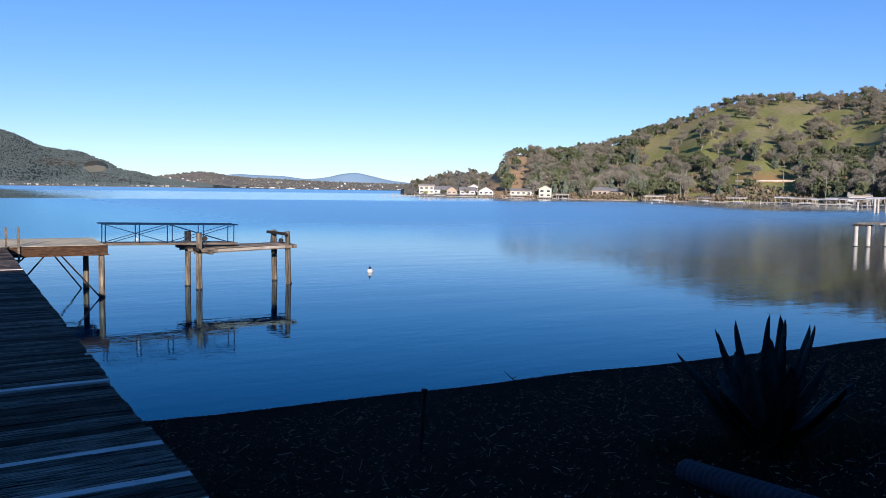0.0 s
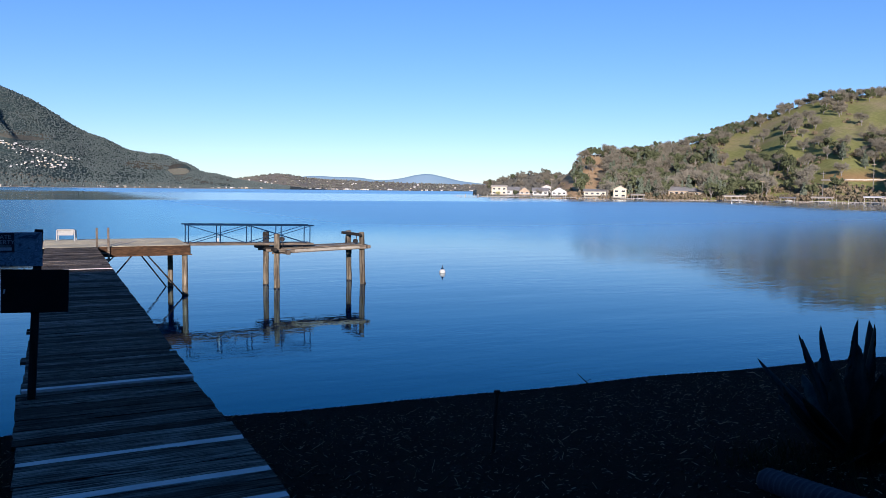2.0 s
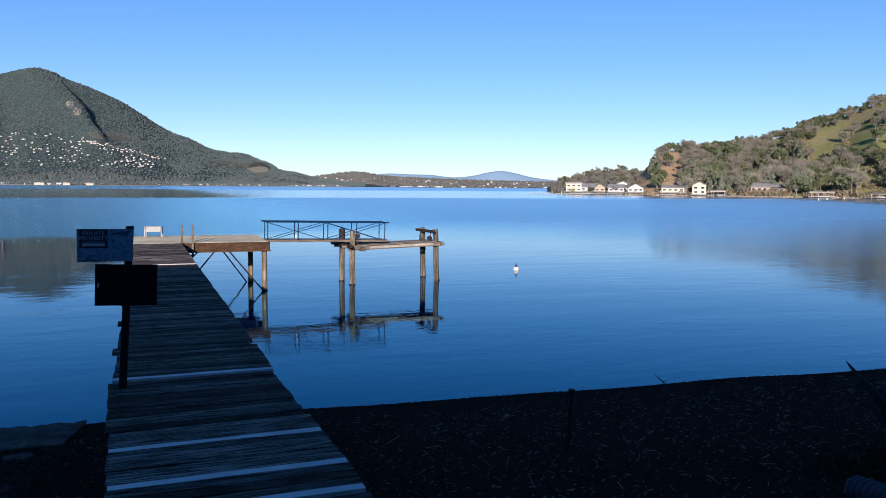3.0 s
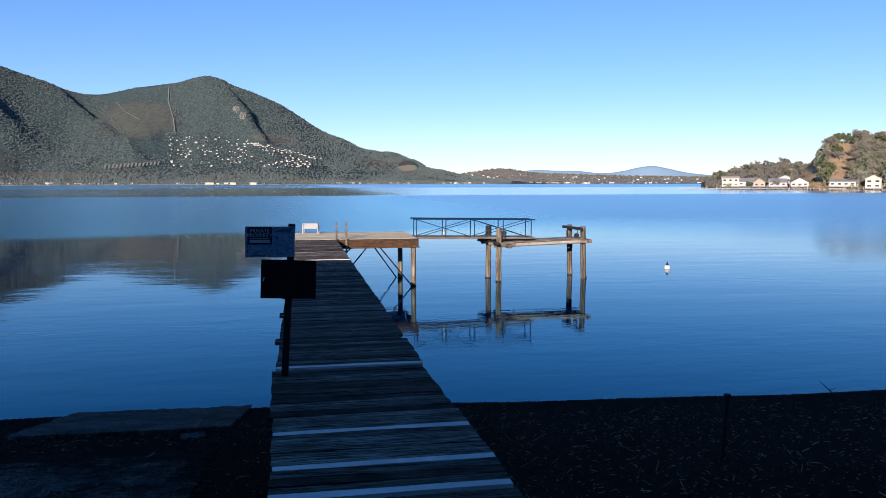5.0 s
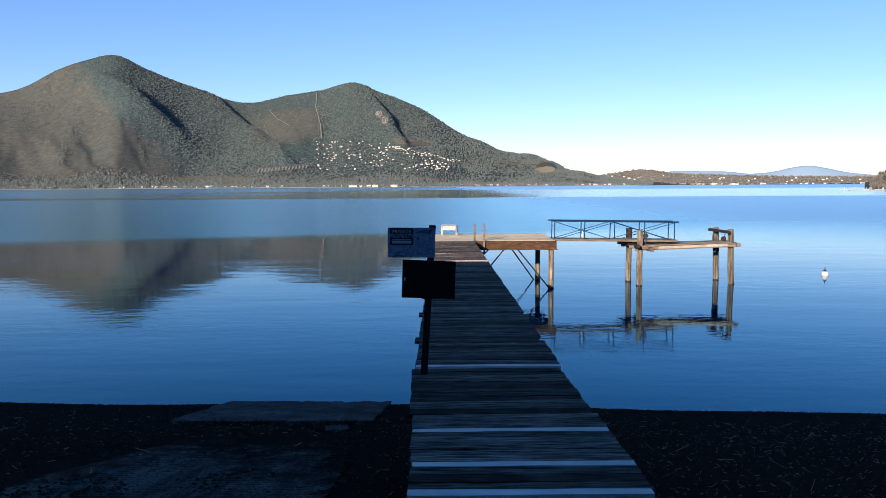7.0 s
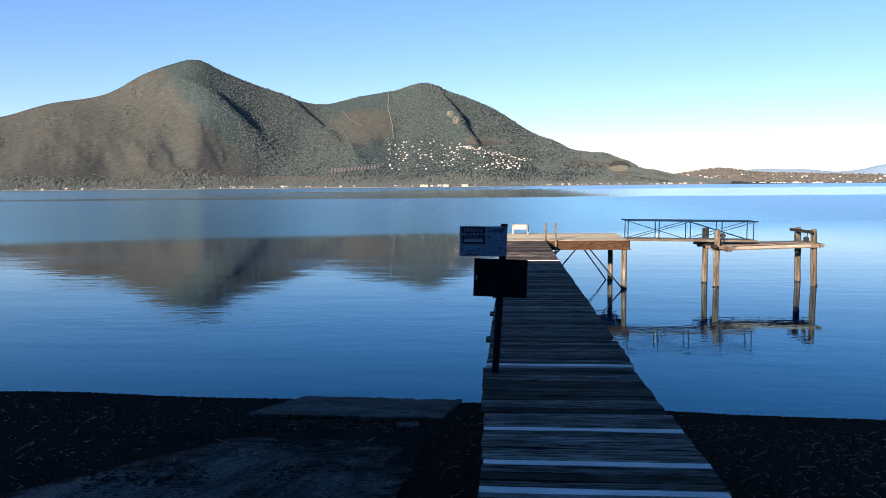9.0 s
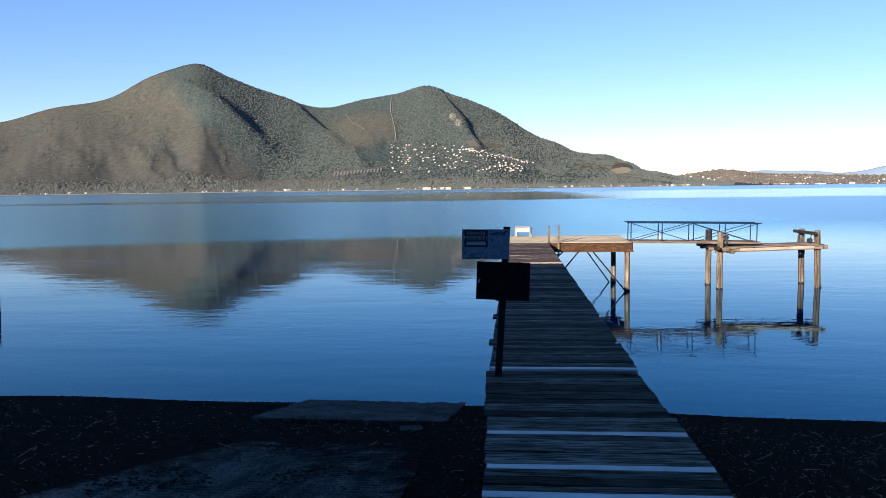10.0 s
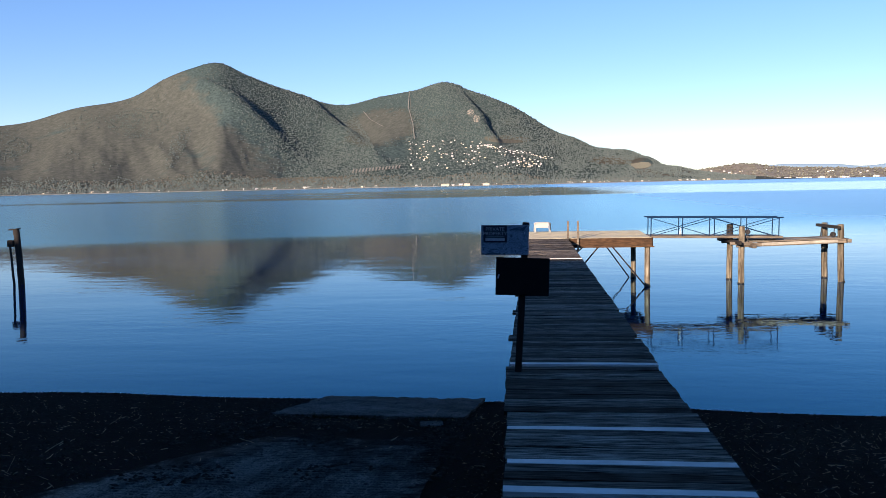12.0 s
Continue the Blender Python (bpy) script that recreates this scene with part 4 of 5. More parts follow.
def brush_belt():
    """Bushes along the foot of the hill and over it, too many to count."""
    rng = random.Random(21)
    verts, faces = [], []
    for k in range(2300):
        az = 34.8 + 35 * rng.random()
        u = rng.random() ** 2.2 if k % 3 else rng.random()
        if az < 37.6 and rng.random() < 0.80:
            continue
        if u > 0.3 and 46 < az < 61 and noise.noise((az * 0.45, u * 5.0, 7.7)) < 0.05:
            continue
        if u < 0.06 and any(a < az < b for a, b in ((36.2, 37.6), (38.3, 39.4))):
            continue
        if 51.4 < az < 55.8 and 0.07 < u < 0.22:
            continue
        p = east_at(az, max(u, 0.012))
        r = rng.uniform(0.8, 2.4)
        v, f = flakes(rng, [((p.x, p.y, p.z + 0.4 * r), (r * 1.2, r * 1.2, r * 0.8))], 26, 0.55 + 0.2 * r)
        n = len(verts)
        verts += v
        faces += [tuple(i + n for i in t) for t in f]
    tagged(new("brush", mesh_of("brush", verts, faces, BRUSH)), "scrubby brown and green bushes along the hill", "bushes", kind="stuff")


brush_belt()


def west_height(az, el):
    """The place on the mountain at a bearing and a height over the lake, in degrees."""
    lo, hi = 0.0, 1.0
    for _ in range(14):
        mid = (lo + hi) / 2
        p = west_at(az, mid)
        lo, hi = (mid, hi) if math.degrees(math.atan2(p.z - 2.07, (p.xy - Vector((0.4, -1.8))).length)) < el else (lo, mid)
    return west_at(az, hi)


def far_woods():
    """Tree clumps over the far mountain, a few metres each."""
    rng = random.Random(31)
    verts, faces = [], []

    def clump(p, r, h):
        n = len(verts)
        a0 = rng.uniform(0, 6.3)
        for k in range(5):
            a = a0 + k * 1.2566
            q = r * rng.uniform(0.75, 1.2)
            verts.append((p.x + q * math.cos(a), p.y + q * math.sin(a), p.z + h * rng.uniform(0.15, 0.45)))
        verts.append((p.x + rng.uniform(-0.3, 0.3) * r, p.y + rng.uniform(-0.3, 0.3) * r, p.z + h))
        for k in range(5):
            faces.append((n + k, n + (k + 1) % 5, n + 5))
        verts.append((p.x, p.y, p.z - 1))
        for k in range(5):
            faces.append((n + (k + 1) % 5, n + k, n + 6))

    def within(az, el, a, wide, e, tall):
        return ((az - a) / wide) ** 2 + ((el - e) / tall) ** 2 < 1

    def woods(az, el):
        """How thickly trees stand at a bearing and a height over the lake, both in degrees."""
        if el < 0.8 + 0.9 * noise.noise((az * 0.6, 0, 2)) ** 2:
            return 0.50
        edge = float(np.interp(el, (1.6, 3.6, 6.9, 8.8), (-17.8, -19.5, -21.6, -22.7)))
        far_edge = float(np.interp(el, (1.3, 2.6, 4.5, 5.8, 7.0), (-11.0, -11.6, -12.6, -13.3, -9.0)))
        if az < edge:
            if within(az - 0.35 * (el - 4.6), el, -27.8, 1.9, 4.6, 1.0):
                return 0.42
            if within(az - 0.45 * (el - 3.0), el, -25.3, 0.5, 2.9, 1.6) or within(az, el, -36.5, 2.2, 3.0, 0.8):
                return 0.55
            return max(-0.02, 0.40 - 0.16 * (edge - az)) if az > edge - 3.2 else (0.10 if el > 7 else 0.30 - 0.30 * el if el < 1.4 else -0.08)
        if az < far_edge:
            return 0.95
        if az < -9.2 + 0.9 * noise.noise((el * 0.9, az * 0.8, 6)):
            return -0.06 if el > 2.0 else 0.35
        if within(az, el, 7.5, 0.75, 1.2, 0.42) or within(az, el, -2.8, 2.0, 3.0, 0.22):
            return -0.6
        if within(az, el, 5.0, 1.6, 1.1, 0.6) or (az < 2.4 + 1.5 * noise.noise((az, el * 2, 8)) and el < 3.3 - 0.36 * max(az + 4.4, 0)):
            return 0.40
        return 0.92

    def height_of(p):
        return math.degrees(math.atan2(p.z - 2.07, (p.xy - Vector((0.4, -1.8))).length))

    made = 0
    while made < 30000:
        az, u = rng.uniform(-42, 15), rng.random() ** 0.8
        p = west_at(az, u)
        if rng.random() > woods(az, height_of(p)) + 0.45 * noise.noise((az * 0.5, u * 6, 1.5)):
            continue
        clump(p, rng.uniform(2.0, 5.0), rng.uniform(3.0, 6.5))
        made += 1
    for k in range(4200):
        az, u = rng.uniform(-40, 14), 0.002 + 0.16 * rng.random() ** 1.5
        clump(west_at(az, u), rng.uniform(2.5, 6.0), rng.uniform(5, 11))
    for row in range(26):
        for k in range(5):
            az = -13.4 + 3.4 * row / 26 + 0.10 * k
            clump(west_height(az, 0.98 + 0.012 * row + 0.085 * k), 3.4, 4.0)
    tagged(new("far_woods", mesh_of("far_woods", verts, faces, CLUMPS)), "far dark green woods on the mountainside", "woods", kind="stuff")
    verts, faces = [], []
    for k in range(5600):
        az, u = rng.uniform(-40, 14), 0.002 + 0.20 * rng.random() ** 1.6
        clump(west_at(az, u), rng.uniform(2.0, 5.0), rng.uniform(3, 7))
    for k in range(1500):
        az, u = rng.uniform(28.6, 38), rng.random()
        clump(point_at(az, u), rng.uniform(1.0, 2.2), rng.uniform(1.5, 4))
    tagged(new("far_bare_woods", mesh_of("far_bare_woods", verts, faces, BARE_CLUMPS)), "pale bare winter trees along the far shore and low hills", "woods", kind="stuff")

    verts, faces = [], []
    for k in range(1500):
        az, u = rng.uniform(8, 31), 1 - rng.random() ** 2 if k % 3 else rng.random()
        clump(north_at(az, u), rng.uniform(3, 7), rng.uniform(3, 8))
    tagged(new("hazy_woods", mesh_of("hazy_woods", verts, faces, HAZY_CLUMPS)), "hazy olive trees over the low far hills", "woods", kind="stuff")


far_woods()


def pale_strip(name, ways, wide, label, category, kind):
    """Thin pale strips of bare ground over the mountain, each through bearings and heights in degrees."""
    verts, faces = [], []
    for way in ways:
        fine = []
        for (a0, e0), (a1, e1) in zip(way, way[1:]):
            fine += [(a0 + (a1 - a0) * k / 8, e0 + (e1 - e0) * k / 8) for k in range(8)]
        for az, el in fine + [way[-1]]:
            p = west_height(az, el) + Vector((0, 0, 5.0))
            shift = 0.5 * wide * (1 + 0.5 * noise.noise((az * 9, el * 9, 1)))
            verts += [(p.x - shift, p.y - 4, p.z), (p.x + shift, p.y - 4, p.z)]
        n = len(verts) - 2 * (len(fine) + 1)
        faces += [(n + 2 * k, n + 2 * k + 1, n + 2 * k + 3, n + 2 * k + 2) for k in range(len(fine))]
    m = plain("bare_pale_ground", (0.20, 0.19, 0.165), (0.28, 0.265, 0.225), 0.05, 0.95, 0, 0.05, 0.0)
    tagged(new(name, mesh_of(name, verts, faces, m)), label, category, kind=kind)


pale_strip("firebreak", [[(-9.05, 6.65), (-9.15, 5.6), (-8.85, 4.4), (-8.75, 3.3)], [(-12.4, 5.35), (-11.9, 4.75), (-11.0, 4.25)]], 3.2, "pale firebreak track up the mountainside", "track", "structure")
pale_strip("orchard_rows", [[(-13.3 + 0.24 * k, 0.93 + 0.020 * k), (-13.22 + 0.24 * k, 1.20 + 0.016 * k)] for k in range(15)], 6.0, "pale ground between the rows of a far orchard", "orchard", "stuff")

# ---- houses ----
WHITE_WALL = plain("white_painted_wall", (0.50, 0.48, 0.45), (0.64, 0.62, 0.58), 0.6, 0.85)
CREAM_WALL = plain("cream_painted_wall", (0.55, 0.47, 0.33), (0.66, 0.57, 0.42), 0.6, 0.85)
TAN_WALL = plain("tan_painted_wall", (0.36, 0.27, 0.18), (0.46, 0.36, 0.25), 0.6, 0.85)
GREY_ROOF = plain("grey_shingle_roof", (0.17, 0.165, 0.16), (0.27, 0.26, 0.25), 0.8, 0.9)
DARK_ROOF = plain("dark_shingle_roof", (0.06, 0.058, 0.056), (0.11, 0.105, 0.10), 0.8, 0.9)
TAN_ROOF = plain("tan_tin_roof", (0.42, 0.36, 0.28), (0.55, 0.48, 0.39), 0.8, 0.7)
PANE = plain("dark_window_glass", (0.02, 0.024, 0.03), (0.04, 0.045, 0.05), 1.0, 0.12, 0, 0.6, 0.0)
DOCK_WOOD = wood("pale_dock_wood", (0.42, 0.39, 0.34), (0.66, 0.62, 0.55))


def gable(bm, w, d, h, over=0.5, thick=0.25, ridge="x"):
    """A pitched roof with eaves, its ridge along x or y, its foot at z = 0."""
    a, b = (w / 2 + over, d / 2 + over) if ridge == "x" else (d / 2 + over, w / 2 + over)
    for side in (-1, 1):
        slope = [(-a, side * b, 0), (a, side * b, 0), (a, 0, h), (-a, 0, h)]
        low = [bm.verts.new(p) for p in slope]
        top = [bm.verts.new((x, y, z + thick)) for x, y, z in slope]
        bm.faces.new(low)
        bm.faces.new(top)
        for i in range(4):
            j = (i + 1) % 4
            bm.faces.new((low[i], low[j], top[j], top[i]))
    if ridge == "y":
        bmesh.ops.rotate(bm, verts=bm.verts, cent=(0, 0, 0), matrix=Matrix.Rotation(math.pi / 2, 3, "Z"))
    return bm


def facing(az, far, z=None):
    p = bearing(az, far)
    return pose(p.x, p.y, WATER if z is None else z, 0, 0, -az)


def lake_house(az, far, w, d, storeys, wall, roof, pitch, ridge, z, label, deck=True):
    """A lakeside house that faces the water, with windows, roof and a front deck on posts."""
    t = thing("house", facing(az, far, z), label, "house", "lakeside houses")
    h = 2.35 * storeys
    bm = bmesh.new()
    box(bm, (w, d, h + 1.2), (0, d / 2, (h - 1.2) / 2))
    if ridge == "y":
        for y in (0.0, d):
            v = [bm.verts.new(q) for q in ((-w / 2, y, h), (w / 2, y, h), (0, y, h + pitch))]
            bm.faces.new(v if y == 0 else v[::-1])
    part("wall", bm, wall, t)
    bm = bmesh.new()
    gable(bm, w, d, pitch, ridge=ridge)
    bmesh.ops.translate(bm, verts=bm.verts, vec=(0, d / 2, h))
    bmesh.ops.recalc_face_normals(bm, faces=bm.faces)
    part("roof", bm, roof, t)
    cols = max(2, int(w // 2.6))
    for s in range(storeys):
        for k in range(cols):
            x = -w / 2 + w * (k + 0.5) / cols
            bm = bmesh.new()
            box(bm, (w / cols * 0.60, 0.10, 1.15), (x, -0.06, 2.35 * s + 1.30), bevel=0.03)
            win = part("window", bm, WHITE_WALL, t)
            bm = bmesh.new()
            box(bm, (w / cols * 0.50, 0.06, 0.98), (x, -0.11, 2.35 * s + 1.30))
            part("pane", bm, PANE, win)
    if deck:
        bm = bmesh.new()
        box(bm, (w + 1.5, 3.0, 0.25), (0, -1.6, 0.0), bevel=0.04)
        dk = part("deck", bm, DOCK_WOOD, t)
        for k in range(int(w // 2.5) + 2):
            x = -w / 2 - 0.5 + (w + 1.0) * k / (int(w // 2.5) + 1)
            bm = bmesh.new()
            rod(bm, (x, -2.9, -3.5), (x, -2.9, 1.0), 0.10, 0.10, 6)
            part("post", bm, DOCK_WOOD, dk)
        bm = bmesh.new()
        box(bm, (w + 1.4, 0.10, 0.12), (0, -2.9, 1.0))
        part("handrail", bm, WHITE_WALL, dk)


def boat_canopy(az, far, w, roof, high=2.7, label="boat dock under a pale flat roof on posts"):
    t = thing("boat_dock", facing(az, far), label, "boat dock", "boat docks")
    bm = bmesh.new()
    gable(bm, w, 5.0, 0.5, 0.3, 0.22)
    bmesh.ops.translate(bm, verts=bm.verts, vec=(0, 0, high))
    bmesh.ops.recalc_face_normals(bm, faces=bm.faces)
    part("roof", bm, roof, t)
    for k in range(int(w // 3) + 1):
        for y in (-2.3, 2.3):
            x = -w / 2 + 0.3 + (w - 0.6) * k / int(w // 3)
            bm = bmesh.new()
            rod(bm, (x, y, -2), (x, y, high + 0.05), 0.12, 0.12, 6)
            part("post", bm, DOCK_WOOD, t)
    bm = bmesh.new()
    box(bm, (w + 2, 1.4, 0.22), (0, -2.6, 0.75), bevel=0.03)
    part("walkway", bm, DOCK_WOOD, t)
    bm = bmesh.new()
    box(bm, (w * 0.5, 1.9, 1.0), (w * 0.1, 0.3, 0.55), bevel=0.30)
    part("covered_boat", bm, WHITE_WALL, t, "white boat under the roof")


def jetty(az, far, w):
    t = thing("jetty", facing(az, far), "low weathered jetty on short posts", "jetty", "jetties")
    bm = bmesh.new()
    box(bm, (w, 1.6, 0.2), (0, 0, 0.8), bevel=0.03)
    part("deck", bm, DOCK_WOOD, t)
    for k in range(int(w // 2.5) + 1):
        x = -w / 2 + 0.2 + (w - 0.4) * k / max(1, int(w // 2.5))
        bm = bmesh.new()
        rod(bm, (x, -0.7, -2), (x, -0.7, 1.0 + (0.9 if k % 2 else 0.0)), 0.14, 0.13, 6)
        part("post", bm, DOCK_WOOD, t)


def utility_pole(az, far, z, high):
    t = thing("utility_pole", facing(az, far, z), "thin wooden utility pole with a crossarm", "utility pole", "utility poles")
    bm = bmesh.new()
    rod(bm, (0, 0, -1), (0, 0, high), 0.15, 0.10, 7)
    part("pole", bm, BARK, t)
    bm = bmesh.new()
    box(bm, (2.2, 0.14, 0.18), (0, -0.1, high - 0.9))
    part("crossarm", bm, TAN_WALL, t)


Z0 = WATER + 1.7
lake_house(30.20, 470, 9.0, 8, 2, CREAM_WALL, TAN_ROOF, 0.9, "x", Z0, "cream two-storey lakeside house with a flat tan roof")
lake_house(31.30, 474, 10, 8, 1, WHITE_WALL, GREY_ROOF, 2.1, "x", Z0 + 0.3, "low white lakeside house with a grey roof")
lake_house(32.05, 464, 6, 7, 1, TAN_WALL, GREY_ROOF, 2.2, "y", Z0, "small tan gabled lakeside house")
lake_house(33.20, 466, 9, 8, 1, WHITE_WALL, GREY_ROOF, 2.0, "x", Z0, "white lakeside house with a long grey roof")
lake_house(33.65, 482, 6, 7, 2, WHITE_WALL, TAN_ROOF, 1.5, "y", Z0, "white two-storey house with a tan gable", False)
lake_house(34.55, 457, 8.5, 8, 1, WHITE_WALL, DARK_ROOF, 2.4, "y", Z0, "white gabled lakeside house with a dark roof")
lake_house(37.1, 446, 12, 7, 1, CREAM_WALL, GREY_ROOF, 1.3, "x", Z0 + 0.2, "long cream lakeside house with a low grey roof and white deck")
lake_house(38.85, 441, 7, 7, 2, CREAM_WALL, TAN_ROOF, 1.8, "y", Z0 - 0.8, "cream two-storey gabled house by the water")
lake_house(43.1, 442, 14, 8, 1, TAN_WALL, GREY_ROOF, 2.2, "x", Z0 + 1.0, "low house with a wide grey roof among bushes", False)
lake_house(44.1, 441, 8, 7, 1, TAN_WALL, DARK_ROOF, 1.5, "x", Z0 + 0.5, "small dark-roofed house among bushes", False)
lake_house(59.5, 392, 9, 9, 1, WHITE_WALL, TAN_ROOF, 1.8, "x", Z0, "white lakeside house with a pale tan roof")
for az, far, w, roof, high in ((40.1, 436, 7, TAN_ROOF, 2.5), (46.6, 418, 10, TAN_ROOF, 2.4), (49.9, 412, 7, GREY_ROOF, 2.0), (52.0, 402, 9, TAN_ROOF, 2.3), (55.0, 392, 8, WHITE_WALL, 2.8), (56.2, 386, 10, TAN_ROOF, 2.5),
                               (57.4, 374, 9, WHITE_WALL, 2.2), (58.4, 368, 11, WHITE_WALL, 2.7), (59.5, 350, 15, GREY_ROOF, 2.9), (60.9, 340, 12, WHITE_WALL, 3.2), (62.5, 335, 12, TAN_ROOF, 2.6)):
    boat_canopy(az, far, w, roof, high)
for az, far, w in ((27.3, 476, 8), (27.9, 472, 9), (28.3, 466, 10), (28.7, 474, 7), (29.0, 468, 12), (29.5, 458, 9), (29.9, 462, 12), (30.7, 452, 9), (33.4, 450, 9), (35.2, 446, 9), (36.6, 440, 9), (31.2, 455, 14), (32.6, 452, 12), (34.2, 446, 16), (39.5, 434, 10), (53.2, 392, 10), (54.4, 384, 12), (57.0, 362, 16), (58.6, 340, 18), (61.0, 330, 16)):
    jetty(az, far, w)
for az, far, z, high in ((34.0, 480, 1, 9), (35.7, 470, 1, 10), (38.2, 460, 1, 10), (48.3, 425, 1, 8), (52.0, 415, 2, 11), (54.9, 415, 5, 12), (57.5, 395, 1, 10), (60.2, 395, 1, 15)):
    utility_pole(az, far, z, high)


def shore_rocks():
    """Pale rocks and debris along the foot of the hill."""
    rng = random.Random(61)
    verts, faces = [], []
    for k in range(1400):
        az = 36 + 30 * rng.random()
        p = bearing(az, float(hill_shore(az)) - 1.5 + rng.uniform(-1.5, 4.0), WATER)
        s = rng.uniform(0.25, 0.9)
        n = len(verts)
        for j in range(5):
            a = j * 1.2566 + rng.uniform(-0.4, 0.4)
            verts.append((p.x + s * math.cos(a), p.y + s * math.sin(a), p.z - 0.2 + rng.uniform(0, 0.3) * s))
        verts.append((p.x, p.y, p.z + s * rng.uniform(0.5, 1.2)))
        faces += [(n + j, n + (j + 1) % 5, n + 5) for j in range(5)]
    m = leaf_material("shore_rocks", (0.14, 0.11, 0.085), (0.46, 0.40, 0.32), "island")
    tagged(new("shore_rocks", mesh_of("shore_rocks", verts, faces, m)), "pale rocks and driftwood along the far waterline", "rocks", kind="stuff")


shore_rocks()

# the cut road on the hill
road_wall = thing("road_wall", pose(0, 0, 0), "pale low roadside wall on the hill", "wall")


def hill_level(az, z):
    """The place on the near hill at a bearing and a level."""
    lo, hi = 0.0, 0.6
    for _ in range(16):
        mid = (lo + hi) / 2
        lo, hi = (mid, hi) if east_at(az, mid).z < z else (lo, mid)
    return east_at(az, hi)


for k in range(8):
    az = 51.9 + 0.46 * k
    p, q = hill_level(az, 9.0 + 0.05 * k), hill_level(az + 0.46, 9.05 + 0.05 * k)
    d = q - p
    bm = bmesh.new()
    box(bm, (d.length + 0.3, 0.6, 1.0), (0, 0, 0.15), (0, 0, math.degrees(math.atan2(d.y, d.x))), 0.08)
    part("wall_panel", bm, TAN_ROOF, road_wall, at=Matrix.Translation((p + q) / 2))


def shore_float(az, far):
    t = thing("mooring_float", facing(az, far), "small white mooring float near the far shore", "buoy", "mooring floats")
    bm = bmesh.new()
    rod(bm, (0, 0, -0.3), (0, 0, 0.75), 0.28, 0.22, 10)
    part("float", bm, WHITE_PLASTIC, t)
    bm = bmesh.new()
    rod(bm, (0, 0, 0.75), (0, 0, 0.95), 0.10, 0.08, 8)
    part("cap", bm, STEEL_BLUE, t)


for az, far in ((46.4, 330), (46.9, 360), (47.9, 385)):
    shore_float(az, far)


def far_beach():
    """The pale stony rim of the far shore."""
    verts, faces = [], []
    azs = [-42 + 0.25 * k for k in range(225)]
    for az in azs:
        far = float(big_shore(az))
        rise = 1.6 + 1.6 * noise.noise((az * 1.7, 3, 0)) + 0.6 * noise.noise((az * 6, 1, 0))
        verts += [tuple(bearing(az, far - 12, WATER - 1)), tuple(bearing(az, far - 3, WATER + max(rise, 0.3))), tuple(bearing(az, far + 25, WATER + max(rise, 0.3)))]
    for k in range(len(azs) - 1):
        for j in range(2):
            faces.append((3 * k + j, 3 * k + 3 + j, 3 * k + 4 + j, 3 * k + 1 + j))
    m = plain("pale_far_shore", (0.20, 0.185, 0.16), (0.40, 0.37, 0.32), 0.05, 0.95, 0, 0.05, 0.0)
    tagged(new("far_beach", mesh_of("far_beach", verts, faces, m)), "pale stony rim along the far shore", "shore", kind="structure")


far_beach()


def far_house(k):
    rng = random.Random(900 + k)
    t = thing("house", pose(0, 0, -60), "small pale house on the far shore", "house", "far houses")
    w, d, h = rng.uniform(9, 15), rng.uniform(7, 10), rng.uniform(3, 6)
    bm = bmesh.new()
    box(bm, (w, d, h + 3), (0, 0, h / 2 - 1.5))
    part("wall", bm, (WHITE_WALL, CREAM_WALL, WHITE_WALL)[k % 3], t)
    bm = bmesh.new()
    gable(bm, w, d, 1.8, 0.6, 0.3)
    bmesh.ops.translate(bm, verts=bm.verts, vec=(0, 0, h))
    bmesh.ops.recalc_face_normals(bm, faces=bm.faces)
    part("roof", bm, (GREY_ROOF, TAN_ROOF, WHITE_WALL, TAN_ROOF)[k % 4], t)
    return t


